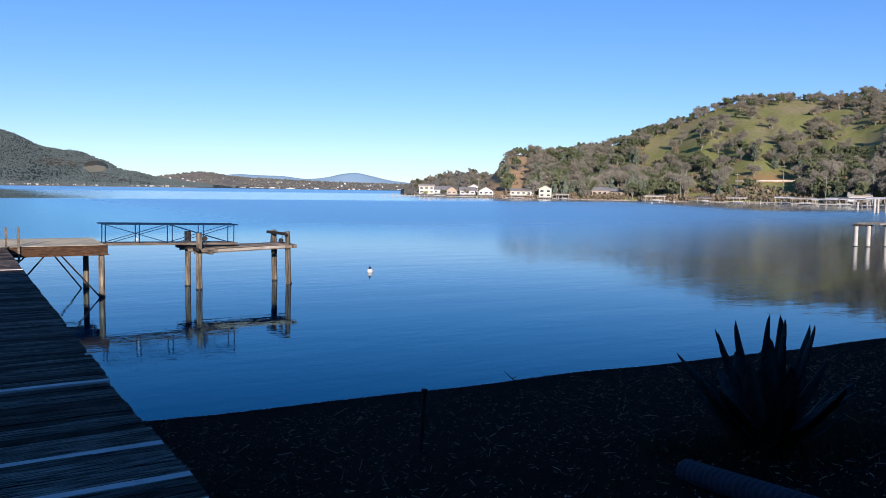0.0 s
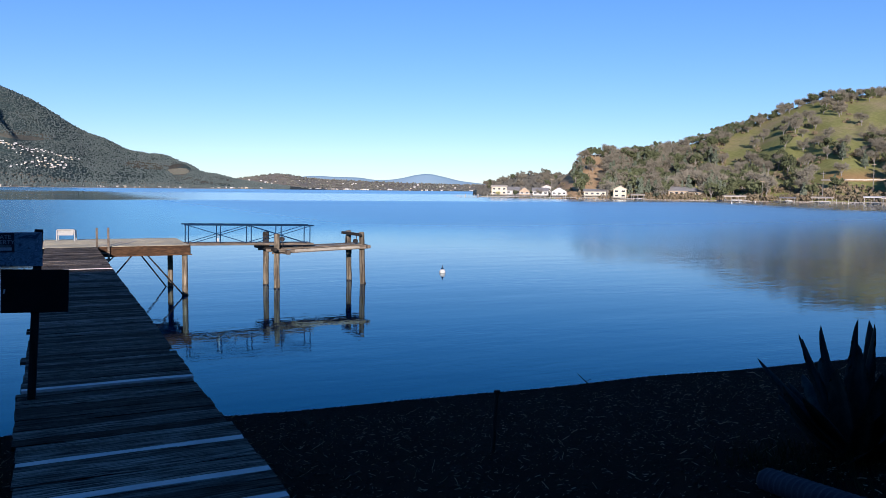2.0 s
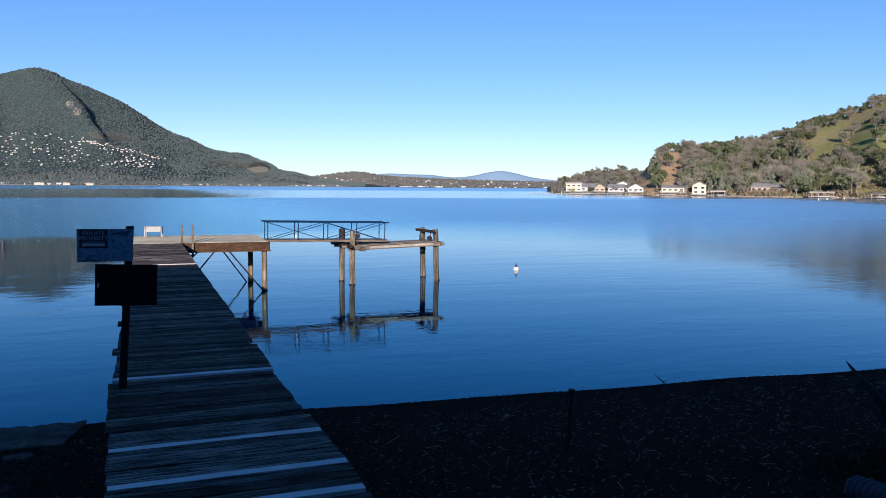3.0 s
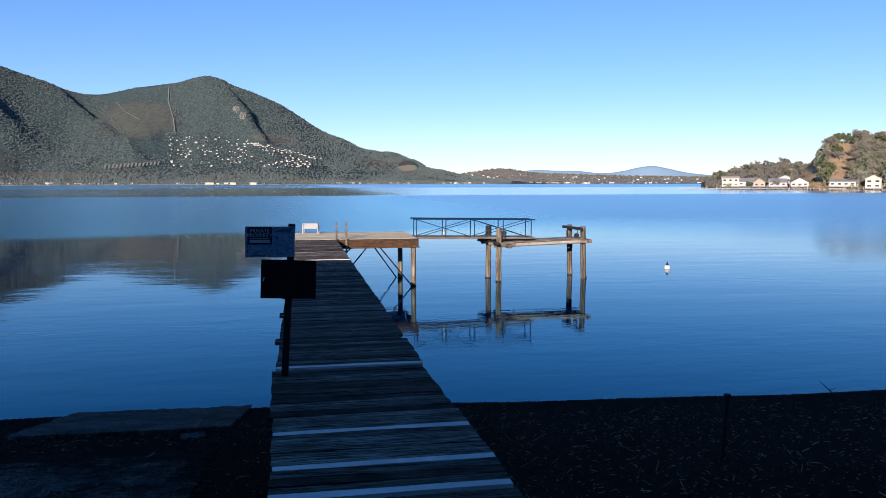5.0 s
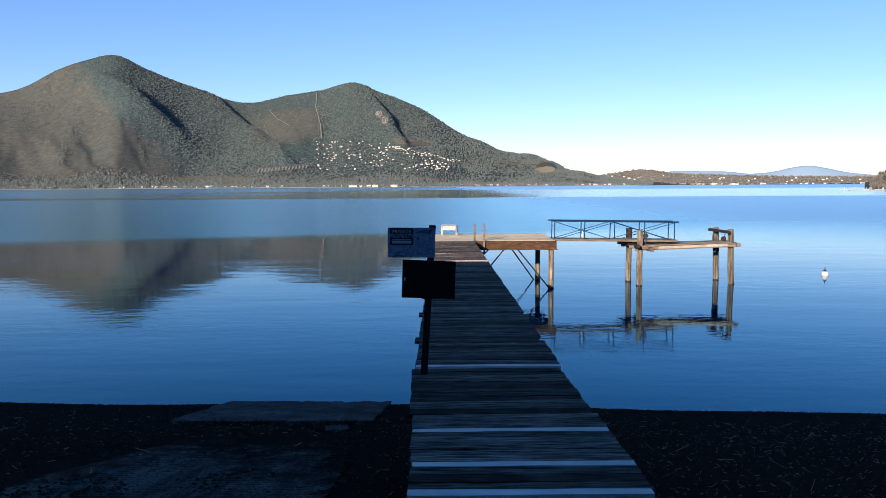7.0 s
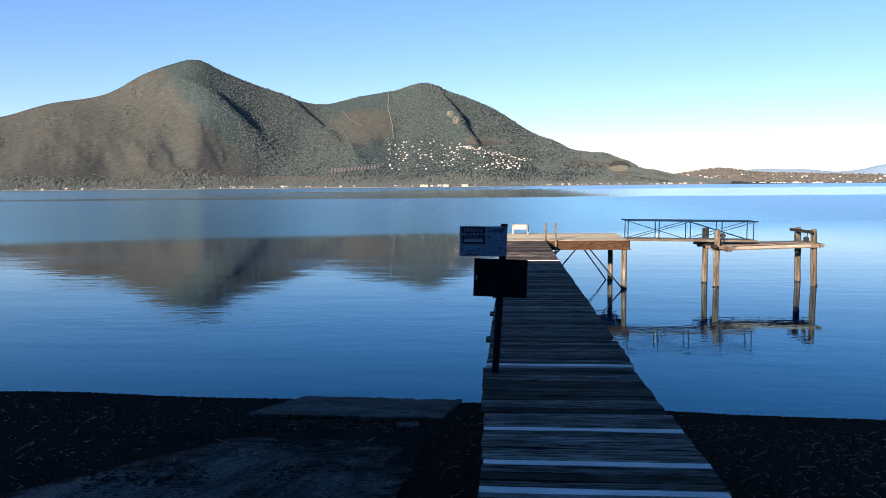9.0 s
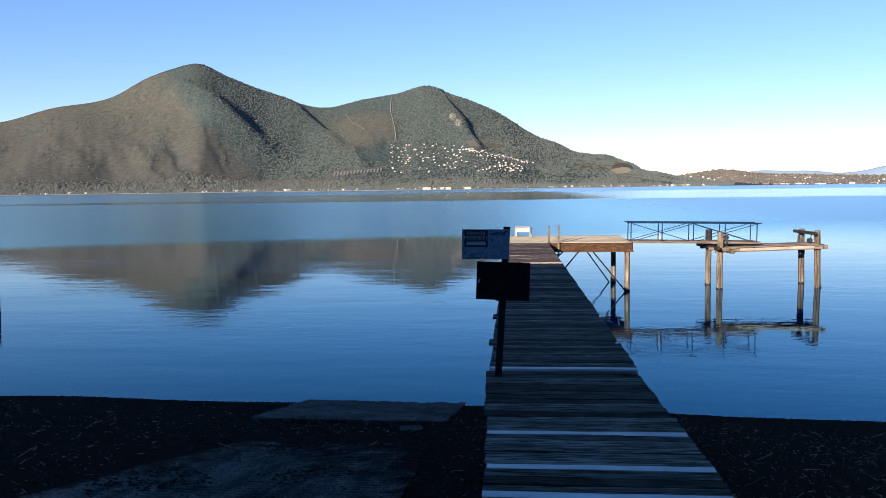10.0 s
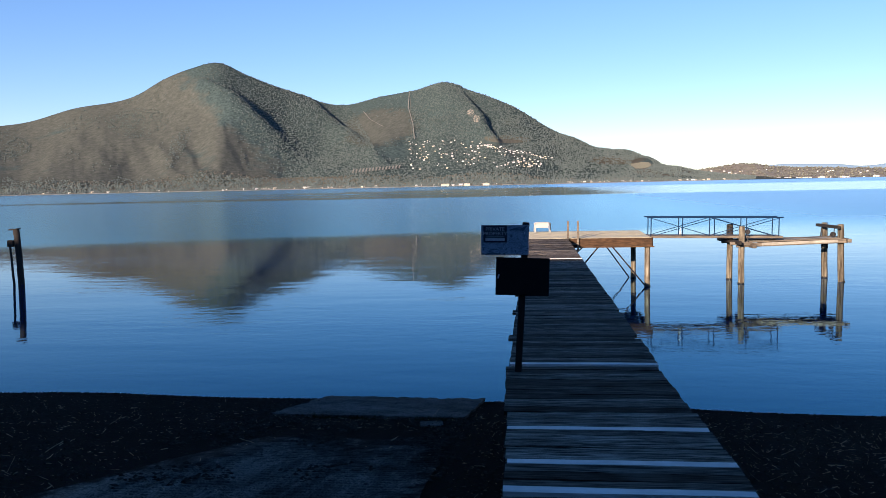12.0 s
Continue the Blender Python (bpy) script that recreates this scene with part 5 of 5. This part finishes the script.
def far_houses():
    rng = random.Random(77)
    types = [far_house(k) for k in range(8)]
    used, spots = set(), []
    mats = [WHITE_WALL, CREAM_WALL, GREY_ROOF, TAN_ROOF]
    verts, faces, index = [], [], []

    def put(p, az, s):
        ob = types[rng.randrange(8)]
        m = pose(p.x, p.y, p.z, 0, 0, -az + rng.uniform(-35, 35))
        spots.append(p)
        if len(spots) > 270:
            for child in ob.children:
                n = len(verts)
                verts.extend(tuple(m @ (v.co * s)) for v in child.data.vertices)
                faces.extend(tuple(i + n for i in f.vertices) for f in child.data.polygons)
                index.extend([mats.index(child.data.materials[0])] * len(child.data.polygons))
            return
        if ob in used:
            ob = copy_thing(ob, m)
        else:
            used.add(ob)
            ob.matrix_basis = m
        ob.scale = (s, s, s)

    for k in range(165):
        az = -9.2 + 9.6 * rng.random()
        top = 3.15 if az < -4.4 else 3.15 - 0.36 * (az + 4.4)
        put(west_height(az, 1.05 + (top - 1.05) * rng.random() ** 0.8) + Vector((0, 0, 5)), az, rng.uniform(0.24, 0.55))
    for k in range(36):
        az = -4.0 + 5.2 * (k + rng.random()) / 36
        put(west_height(az, 2.85 - 1.2 * k / 36 + rng.uniform(-0.10, 0.10)) + Vector((0, 0, 5)), az, rng.uniform(0.28, 0.55))
    for k in range(130):
        az = rng.choice((-29.5, -19.5, -16.0, -6.0, 3.0, 8.5, 11.0)) + rng.gauss(0, 2.2)
        put(west_at(min(az, 13), 0.006 + 0.02 * rng.random() ** 2) + Vector((0, 0, 2)), az, rng.uniform(0.35, 0.95))
    for k in range(120):
        az = 9.5 + 19 * rng.random() if k % 3 else rng.choice((11.0, 13.2, 17.5, 20.0)) + rng.gauss(0, 0.8)
        put(north_at(az, 0.01 if k % 4 else 0.3 + 0.5 * rng.random()) + Vector((0, 0, 2)), az, rng.uniform(0.3, 0.75))
    me = bpy.data.meshes.new("far_hamlet")
    me.from_pydata(verts, [], faces)
    for m in mats:
        me.materials.append(m)
    me.polygons.foreach_set("material_index", index)
    tagged(new("far_hamlet", me), "scattered pale houses along the farthest shore", "houses", kind="stuff")


far_houses()
for az, w in ((-6.6, 26), (-5.0, 18), (-3.6, 20)):
    t = thing("lodge", facing(az, 2600, WATER + 3), "long cream lodge building on the far shore", "building", "far lodges")
    bm = bmesh.new()
    box(bm, (w, 14, 5), (0, 0, 0))
    box(bm, (w * 0.3, 12, 8), (-w * 0.1, 1, 1.5))
    part("wall", bm, CREAM_WALL, t)
    bm = bmesh.new()
    gable(bm, w, 14, 2.4, 0.8, 0.4)
    bmesh.ops.translate(bm, verts=bm.verts, vec=(0, 0, 2.5))
    bmesh.ops.recalc_face_normals(bm, faces=bm.faces)
    part("roof", bm, TAN_ROOF, t)

# ---- on the beach ----
def agave_material():
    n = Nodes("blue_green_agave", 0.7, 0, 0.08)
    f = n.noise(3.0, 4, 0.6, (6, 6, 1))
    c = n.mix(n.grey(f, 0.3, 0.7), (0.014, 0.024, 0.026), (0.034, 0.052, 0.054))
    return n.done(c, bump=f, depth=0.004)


AGAVE = agave_material()


def agave_leaf(length, width, lean, curl):
    """A thick gutter-shaped leaf with toothed edges and a sharp tip; it grows up and leans along +x."""
    bm = bmesh.new()
    rows = []
    steps = 22
    for i in range(steps + 1):
        u = i / steps
        a = radians(lean + curl * u)
        x = length * (math.sin(a) * u)
        z = length * (math.cos(a) * u)
        w = width * (0.55 + 0.55 * u) * (1 - u) ** 0.55 if u < 1 else 0.002
        tooth = 0.10 * w + 0.002 if 1 < i < steps - 2 and i % 2 else 0.0
        normal = Vector((math.cos(a), 0, -math.sin(a)))
        mid = Vector((x, 0, z))
        rows.append([bm.verts.new(mid + Vector((0, s * (w + (tooth if abs(s) == 1 else 0)), 0)) - normal * (-0.45 * w * s * s) - normal * back) for s, back in ((-1, 0), (-0.5, 0), (0, 0), (0.5, 0), (1, 0), (0.5, 0.035 * (1 - u)), (0, 0.05 * (1 - u)), (-0.5, 0.035 * (1 - u)))])
    for lo, hi in zip(rows, rows[1:]):
        for k in range(8):
            j = (k + 1) % 8
            bm.faces.new((lo[k], lo[j], hi[j], hi[k]))
    bmesh.ops.recalc_face_normals(bm, faces=bm.faces)
    return bm


def agave(x, y):
    t = thing("agave", pose(x, y, ground_z(x, y) - 0.03), "large dark blue-green agave with toothed pointed leaves in shade", "plant")
    rng = random.Random(8)
    # the upright leaves of the heart: lean, way it leans, length, width
    for lean, way, length, wide in ((2, 120, 1.40, 0.25), (3, -60, 1.37, 0.24), (5, -20, 1.39, 0.19), (14, -48, 1.36, 0.24), (18, -62, 1.39, 0.23), (16, 118, 1.35, 0.23), (22, 132, 1.33, 0.22), (26, 112, 1.26, 0.19), (44, 128, 1.30, 0.18),
                                    (12, 215, 1.12, 0.22), (20, 250, 1.0, 0.22), (24, 190, 1.05, 0.21), (15, 40, 1.15, 0.20), (28, -40, 1.10, 0.20)):
        bm = agave_leaf(length, wide, lean, rng.uniform(-2, 2))
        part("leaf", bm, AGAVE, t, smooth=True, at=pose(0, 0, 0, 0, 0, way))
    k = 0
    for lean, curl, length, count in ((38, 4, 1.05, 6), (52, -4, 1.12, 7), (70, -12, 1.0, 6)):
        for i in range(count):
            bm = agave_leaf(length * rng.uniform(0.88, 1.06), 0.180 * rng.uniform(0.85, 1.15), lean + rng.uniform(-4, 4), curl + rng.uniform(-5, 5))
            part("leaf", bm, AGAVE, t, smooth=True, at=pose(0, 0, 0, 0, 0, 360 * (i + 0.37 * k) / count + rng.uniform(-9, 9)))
        k += 1


agave(7.33, 3.13)


def pipe():
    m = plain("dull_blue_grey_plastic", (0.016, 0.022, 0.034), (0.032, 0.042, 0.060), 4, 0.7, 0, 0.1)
    a, b = Vector((5.74, 2.78, 0)), Vector((4.45, -1.5, 0))
    a.z, b.z = ground_z(a.x, a.y) + 0.05, ground_z(b.x, b.y) + 0.05
    t = thing("drain_pipe", Matrix.Translation(a), "blue-grey corrugated drain pipe lying on the beach", "pipe")
    d = b - a
    bm = bmesh.new()
    steps, sides = 171, 20
    axis = d.normalized()
    side = axis.cross(Vector((0, 0, 1))).normalized()
    up = side.cross(axis)
    rows = []
    for i in range(steps + 1):
        r = 0.100 if i % 3 == 0 else 0.112
        mid = d * (i / steps)
        rows.append([bm.verts.new(mid + r * (math.cos(2 * math.pi * k / sides) * side + math.sin(2 * math.pi * k / sides) * up)) for k in range(sides)])
    for lo, hi in zip(rows, rows[1:]):
        for k in range(sides):
            bm.faces.new((lo[k], lo[(k + 1) % sides], hi[(k + 1) % sides], hi[k]))
    inner = [bm.verts.new(v.co * 1.0 + (d * 0 - v.co) * 0.12) for v in rows[0]]
    for k in range(sides):
        bm.faces.new((inner[k], inner[(k + 1) % sides], rows[0][(k + 1) % sides], rows[0][k]))
    bm.faces.new(inner[::-1])
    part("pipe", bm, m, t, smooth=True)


pipe()


def stake():
    x, y = 4.82, 5.86
    z = ground_z(x, y)
    t = thing("stake", pose(x, y, z), "dark wooden stake driven into the beach", "stake")
    bm = bmesh.new()
    rod(bm, (0, 0, -0.3), (0.07, 0.02, 0.70), 0.028, 0.026, 10, 4, 0.003, 2)
    part("shaft", bm, POST_DARK, t)
    bm = bmesh.new()
    rod(bm, (0.07, 0.02, 0.66), (0.072, 0.02, 0.72), 0.036, 0.038, 10)
    part("head", bm, POST_DARK, t)


stake()


def twig():
    x, y = 10.48, 11.72
    t = thing("driftwood_branch", pose(x, y, ground_z(x, y)), "small forked driftwood branch at the waterline", "branch")
    bm = bmesh.new()
    rod(bm, (0.12, 0, -0.02), (-0.05, 0, 0.12), 0.011, 0.009, 6)
    rod(bm, (-0.05, 0, 0.12), (-0.17, 0.03, 0.24), 0.009, 0.005, 6)
    rod(bm, (0.02, 0, 0.06), (0.13, -0.04, 0.10), 0.010, 0.005, 6)
    part("stick", bm, POST_DARK, t)


twig()


def concrete(name, a, b):
    n = Nodes(name, 0.95, 0, 0.1)
    big = n.noise(1.3, 5, 0.7)
    fine = n.noise(45, 4, 0.7)
    c = n.mix(n.grey(big, 0.35, 0.65), a, b)
    c = n.mix(n.grey(fine, 0.42, 0.62, 0, 0.85), c, tuple(v * 0.15 for v in a))
    return n.done(c, bump=fine, depth=0.03)




def ramp_material():
    n = Nodes("worn_ramp_concrete", 0.95, 0, 0.05)
    big = n.noise(0.9, 5, 0.7, distort=0.5)
    track = n.noise(2.2, 4, 0.65, (2.2, 0.25, 1), rot=(0, 0, 0.22))
    fine = n.noise(55, 4, 0.75)
    c = n.mix(n.grey(track, 0.35, 0.65), (0.072, 0.070, 0.062), (0.225, 0.212, 0.182))
    c = n.mix(n.grey(big, 0.48, 0.66), c, (0.012, 0.0115, 0.011))
    c = n.mix(n.grey(fine, 0.42, 0.62, 0, 0.9), c, (0.008, 0.008, 0.008))
    lost = n.math("ADD", n.grey(n.axis(1), 4.8, 8.8), n.math("MULTIPLY", n.math("SUBTRACT", n.noise(1.6, 6, 0.75), 0.5), 2.2))
    side = n.grey(n.math("ADD", n.math("ADD", n.axis(0), n.math("MULTIPLY", n.axis(1), 0.055)), n.math("MULTIPLY", n.noise(2.4, 4, 0.7), 0.9)), -0.25, 0.25)
    left = n.grey(n.math("ADD", n.math("SUBTRACT", n.axis(0), n.math("MULTIPLY", n.axis(1), 0.14)), n.math("MULTIPLY", n.noise(3.0, 4, 0.7), 1.1)), -3.75, -4.25)
    c = n.mix(n.grey(n.math("ADD", n.math("ADD", lost, side), left), 0.35, 0.75), c, n.mix(n.grey(fine, 0.3, 0.75), (0.003, 0.003, 0.003), (0.013, 0.012, 0.011)))
    c = n.mix(n.grey(n.noise(16, 3, 0.7), 0.56, 0.66, 0, 0.8), c, (0.010, 0.010, 0.010))
    glint = n.noise(120, 2, 0.5)
    c = n.mix(n.grey(glint, 0.64, 0.72, 0, 0.5), c, (0.20, 0.195, 0.18))
    return n.done(c, bump=fine, depth=0.02)


RAMP = ramp_material()
SLAB = concrete("rough_slab_concrete", (0.062, 0.063, 0.058), (0.175, 0.167, 0.150))


def boat_ramp():
    """A grooved concrete ramp running down the beach, its lower end lost under gravel."""
    pitch = 0.105
    ys = []
    y = -3.0
    while y < 9.0:
        ys += [(y, 0.0), (y + pitch * 0.35, 0.0), (y + pitch * 0.5, -0.009), (y + pitch * 0.85, -0.009)]
        y += pitch
    nx = 34
    verts, faces = [], []
    for y, dz in ys:
        left = -4.05 + 0.23 * (y - 4.2) * (1.0 if y > 4.2 else 0.35) + 0.012 * math.sin(y * 3.1)
        right = -0.42 - 0.055 * y + 0.02 * math.sin(y * 2.3)
        for i in range(nx):
            u = i / (nx - 1)
            x = left + (right - left) * u
            lift = 0.024 - 0.05 * max(0, (y + 0.6 * noise.noise((x * 1.3, 0, 4)) - 7.3) / 1.6) + 0.010 * noise.noise((x * 1.4, y * 1.4, 9))
            groove = dz if 0.13 < u < 0.97 else 0.0
            verts.append((x, y, WATER + 0.178 * (shore_y(x) - y) + lift + groove if y > -1.6 else 0.50 + lift + groove))
    for j in range(len(ys) - 1):
        for i in range(nx - 1):
            faces.append((j * nx + i, j * nx + i + 1, (j + 1) * nx + i + 1, (j + 1) * nx + i))
    tagged(new("boat_ramp", mesh_of("boat_ramp", verts, faces, RAMP)), "worn grooved concrete boat ramp half buried in gravel", "boat ramp", kind="structure")
    bm = bmesh.new()
    bmesh.ops.create_grid(bm, x_segments=40, y_segments=34, size=0.5)
    for v in bm.verts:
        x, y = -2.32 + v.co.x * 3.15 + 0.12 * v.co.y, 11.5 + v.co.y * 3.0
        edge = 0.03 * noise.noise((x * 3, y * 3, 0))
        v.co = Vector((x + edge, y + edge, WATER + 0.178 * (shore_y(x) - y) + 0.045 + 0.020 * noise.noise((x * 5, y * 7, 2)) + 0.024 * noise.noise((x * 11, y * 13, 5))))
    got = bmesh.ops.extrude_face_region(bm, geom=list(bm.faces))
    for v in got["geom"]:
        if isinstance(v, bmesh.types.BMVert):
            v.co.z -= 0.20
    bmesh.ops.recalc_face_normals(bm, faces=bm.faces)
    tagged(part("concrete_slab", bm, SLAB), "broken rough concrete slab at the water's edge", "slab", kind="structure")


boat_ramp()
bm = bmesh.new()
rod(bm, (-0.34, 0, 0), (0.34, 0.03, 0.01), 0.032, 0.028, 8, 4, 0.006, 6)
tagged(part("driftwood_log", bm, POST_DARK, at=pose(-3.4, 12.88, WATER - 0.015)), "short dark log lying at the waterline", "log")
bm = bmesh.new()
box(bm, (0.34, 0.20, 0.03), (0, 0, 0.015), (2, 1, 12), 0.01)
tagged(part("flat_stone", bm, SLAB, at=pose(-1.23, 9.25, ground_z(-1.23, 9.25) + 0.01)), "flat pale stone on the dark beach", "stone")


def litter():
    """Straw, bark chips and pebbles over the beach."""
    rng = random.Random(51)
    STRAW = leaf_material("dry_straw", (0.015, 0.012, 0.008), (0.70, 0.54, 0.34), "island")
    # chip tones lowered with the gravel, part of the shade put into them
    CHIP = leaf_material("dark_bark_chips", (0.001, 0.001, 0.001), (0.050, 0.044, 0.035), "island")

    def spot():
        while True:
            x, y = rng.uniform(-14, 22), rng.uniform(1.0, 12.6)
            if y > shore_y(x) - 0.25 or (0.0 < x < 1.75 and y < 12) or (-4 < x < -0.5 and y < 8.6 and rng.random() < 0.88) or (-3.95 < x < -0.7 and y > 10 and rng.random() < 0.45):
                continue
            return x, y

    verts, faces = [], []
    for k in range(17000):
        x, y = spot()
        if shore_y(x) - y < rng.uniform(0.5, 3.2) or (x < -3.5 and rng.random() < 0.55):
            continue
        length = rng.choice((0.010, 0.014, 0.018, 0.025, 0.035, 0.07)) * rng.uniform(0.7, 1.3) * (2.6 if rng.random() < 0.07 else 1)
        a = rng.uniform(0, 6.3)
        bend = rng.uniform(-0.25, 0.25)
        r = rng.uniform(0.0010, 0.0026)
        n = len(verts)
        q = Vector((x, y, 0))
        rise = rng.choice((0.0, 0.1, 0.3, 0.6)) * length
        for j in range(3):
            z = ground_z(q.x, q.y) + 0.008 + rng.uniform(0, 0.010) + rise * j / 2
            for dx, dz in ((0, r * 1.6), (-r, -r), (r, -r)):
                verts.append((q.x - dx * math.sin(a), q.y + dx * math.cos(a), z + dz))
            q = q + Vector((math.cos(a), math.sin(a), 0)) * length / 2
            a += bend
        for j in range(2):
            for i in range(3):
                m = n + 3 * j
                faces.append((m + i, m + (i + 1) % 3, m + 3 + (i + 1) % 3, m + 3 + i))
    tagged(new("straw", mesh_of("straw", verts, faces, STRAW)), "scattered dry straw and reed stalks on the beach", "straw", kind="stuff")
    verts, faces = [], []
    for k in range(26000):
        x, y = spot()
        s = rng.uniform(0.008, 0.032)
        z = ground_z(x, y)
        n = len(verts)
        a = rng.uniform(0, 6.3)
        for j in range(4):
            b = a + j * 1.57 + rng.uniform(-0.3, 0.3)
            verts.append((x + s * math.cos(b), y + s * 0.7 * math.sin(b), z + rng.uniform(-0.004, 0.012)))
        verts.append((x, y, z + s * rng.uniform(0.3, 0.9)))
        faces += [(n + j, n + (j + 1) % 4, n + 4) for j in range(4)]
    for k in range(9000):
        x, y = rng.uniform(-4.4, -0.6), rng.uniform(0.5, 12.4)
        if noise.noise((x * 0.9, y * 0.7, 6)) + 0.35 * noise.noise((x * 3, y * 3, 2)) < 0.02 + (0.2 if y < 5 else 0):
            continue
        s, z, n, a = rng.uniform(0.010, 0.040), ground_z(x, y) + 0.02, len(verts), rng.uniform(0, 6.3)
        for j in range(4):
            b = a + j * 1.57 + rng.uniform(-0.3, 0.3)
            verts.append((x + s * math.cos(b), y + s * 0.7 * math.sin(b), z + rng.uniform(-0.004, 0.012)))
        verts.append((x, y, z + s * rng.uniform(0.3, 0.9)))
        faces += [(n + j, n + (j + 1) % 4, n + 4) for j in range(4)]
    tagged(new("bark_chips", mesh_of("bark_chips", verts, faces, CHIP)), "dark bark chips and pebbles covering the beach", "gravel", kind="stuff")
    # a broken thread of foam where the ripples meet the gravel
    FOAM = plain("pale_foam", (0.45, 0.47, 0.50), (0.65, 0.67, 0.70), 30, 0.6)
    verts, faces = [], []
    x = -13.0
    while x < 24.0:
        x += rng.uniform(0.02, 0.10)
        if noise.noise((x * 0.8, 0, 3)) + rng.uniform(-0.35, 0.35) < -0.12:
            continue
        y, s, n = shore_y(x) + rng.uniform(-0.01, 0.05), rng.uniform(0.010, 0.036), len(verts)
        for j in range(6):
            verts.append((x + s * 1.8 * math.cos(j * 1.047), y + s * 0.7 * math.sin(j * 1.047), WATER + 0.002))
        verts.append((x, y, WATER + 0.006 + 0.3 * s))
        faces += [(n + j, n + (j + 1) % 6, n + 6) for j in range(6)]
    tagged(new("foam", mesh_of("foam", verts, faces, FOAM)), "thin broken thread of foam along the waterline", "foam", kind="stuff")
    # weeds at the slab and a low dark shrub by the agave
    WEED = leaf_material("dull_weeds", (0.012, 0.018, 0.006), (0.045, 0.050, 0.018), "island")
    for name, label, spots, high in (("weeds", "low weeds along the concrete slab's edge", [(-3.4 + 0.09 * k, 10.0 + 0.1 * math.sin(k)) for k in range(14)] + [(-1.5 + 0.06 * k, 9.95) for k in range(9)], 0.07),
                                     ("grass_tufts", "dark grass tufts round the agave", [(6.2 + 0.35 * (k % 9), 2.2 + 0.28 * (k // 9)) for k in range(54)], 0.30)):
        verts, faces = [], []
        for x0, y0 in spots:
            for k in range(26):
                x, y = x0 + rng.gauss(0, 0.12), y0 + rng.gauss(0, 0.10)
                z, h, a = ground_z(x, y), high * rng.uniform(0.4, 1.2), rng.uniform(0, 6.3)
                tip = (x + 0.5 * h * math.cos(a), y + 0.5 * h * math.sin(a), z + h)
                n = len(verts)
                verts += [(x - 0.006, y, z - 0.01), (x + 0.006, y + 0.003, z - 0.01), tip]
                faces.append((n, n + 1, n + 2))
        tagged(new(name, mesh_of(name, verts, faces, WEED)), label, "weeds", kind="stuff")


litter()
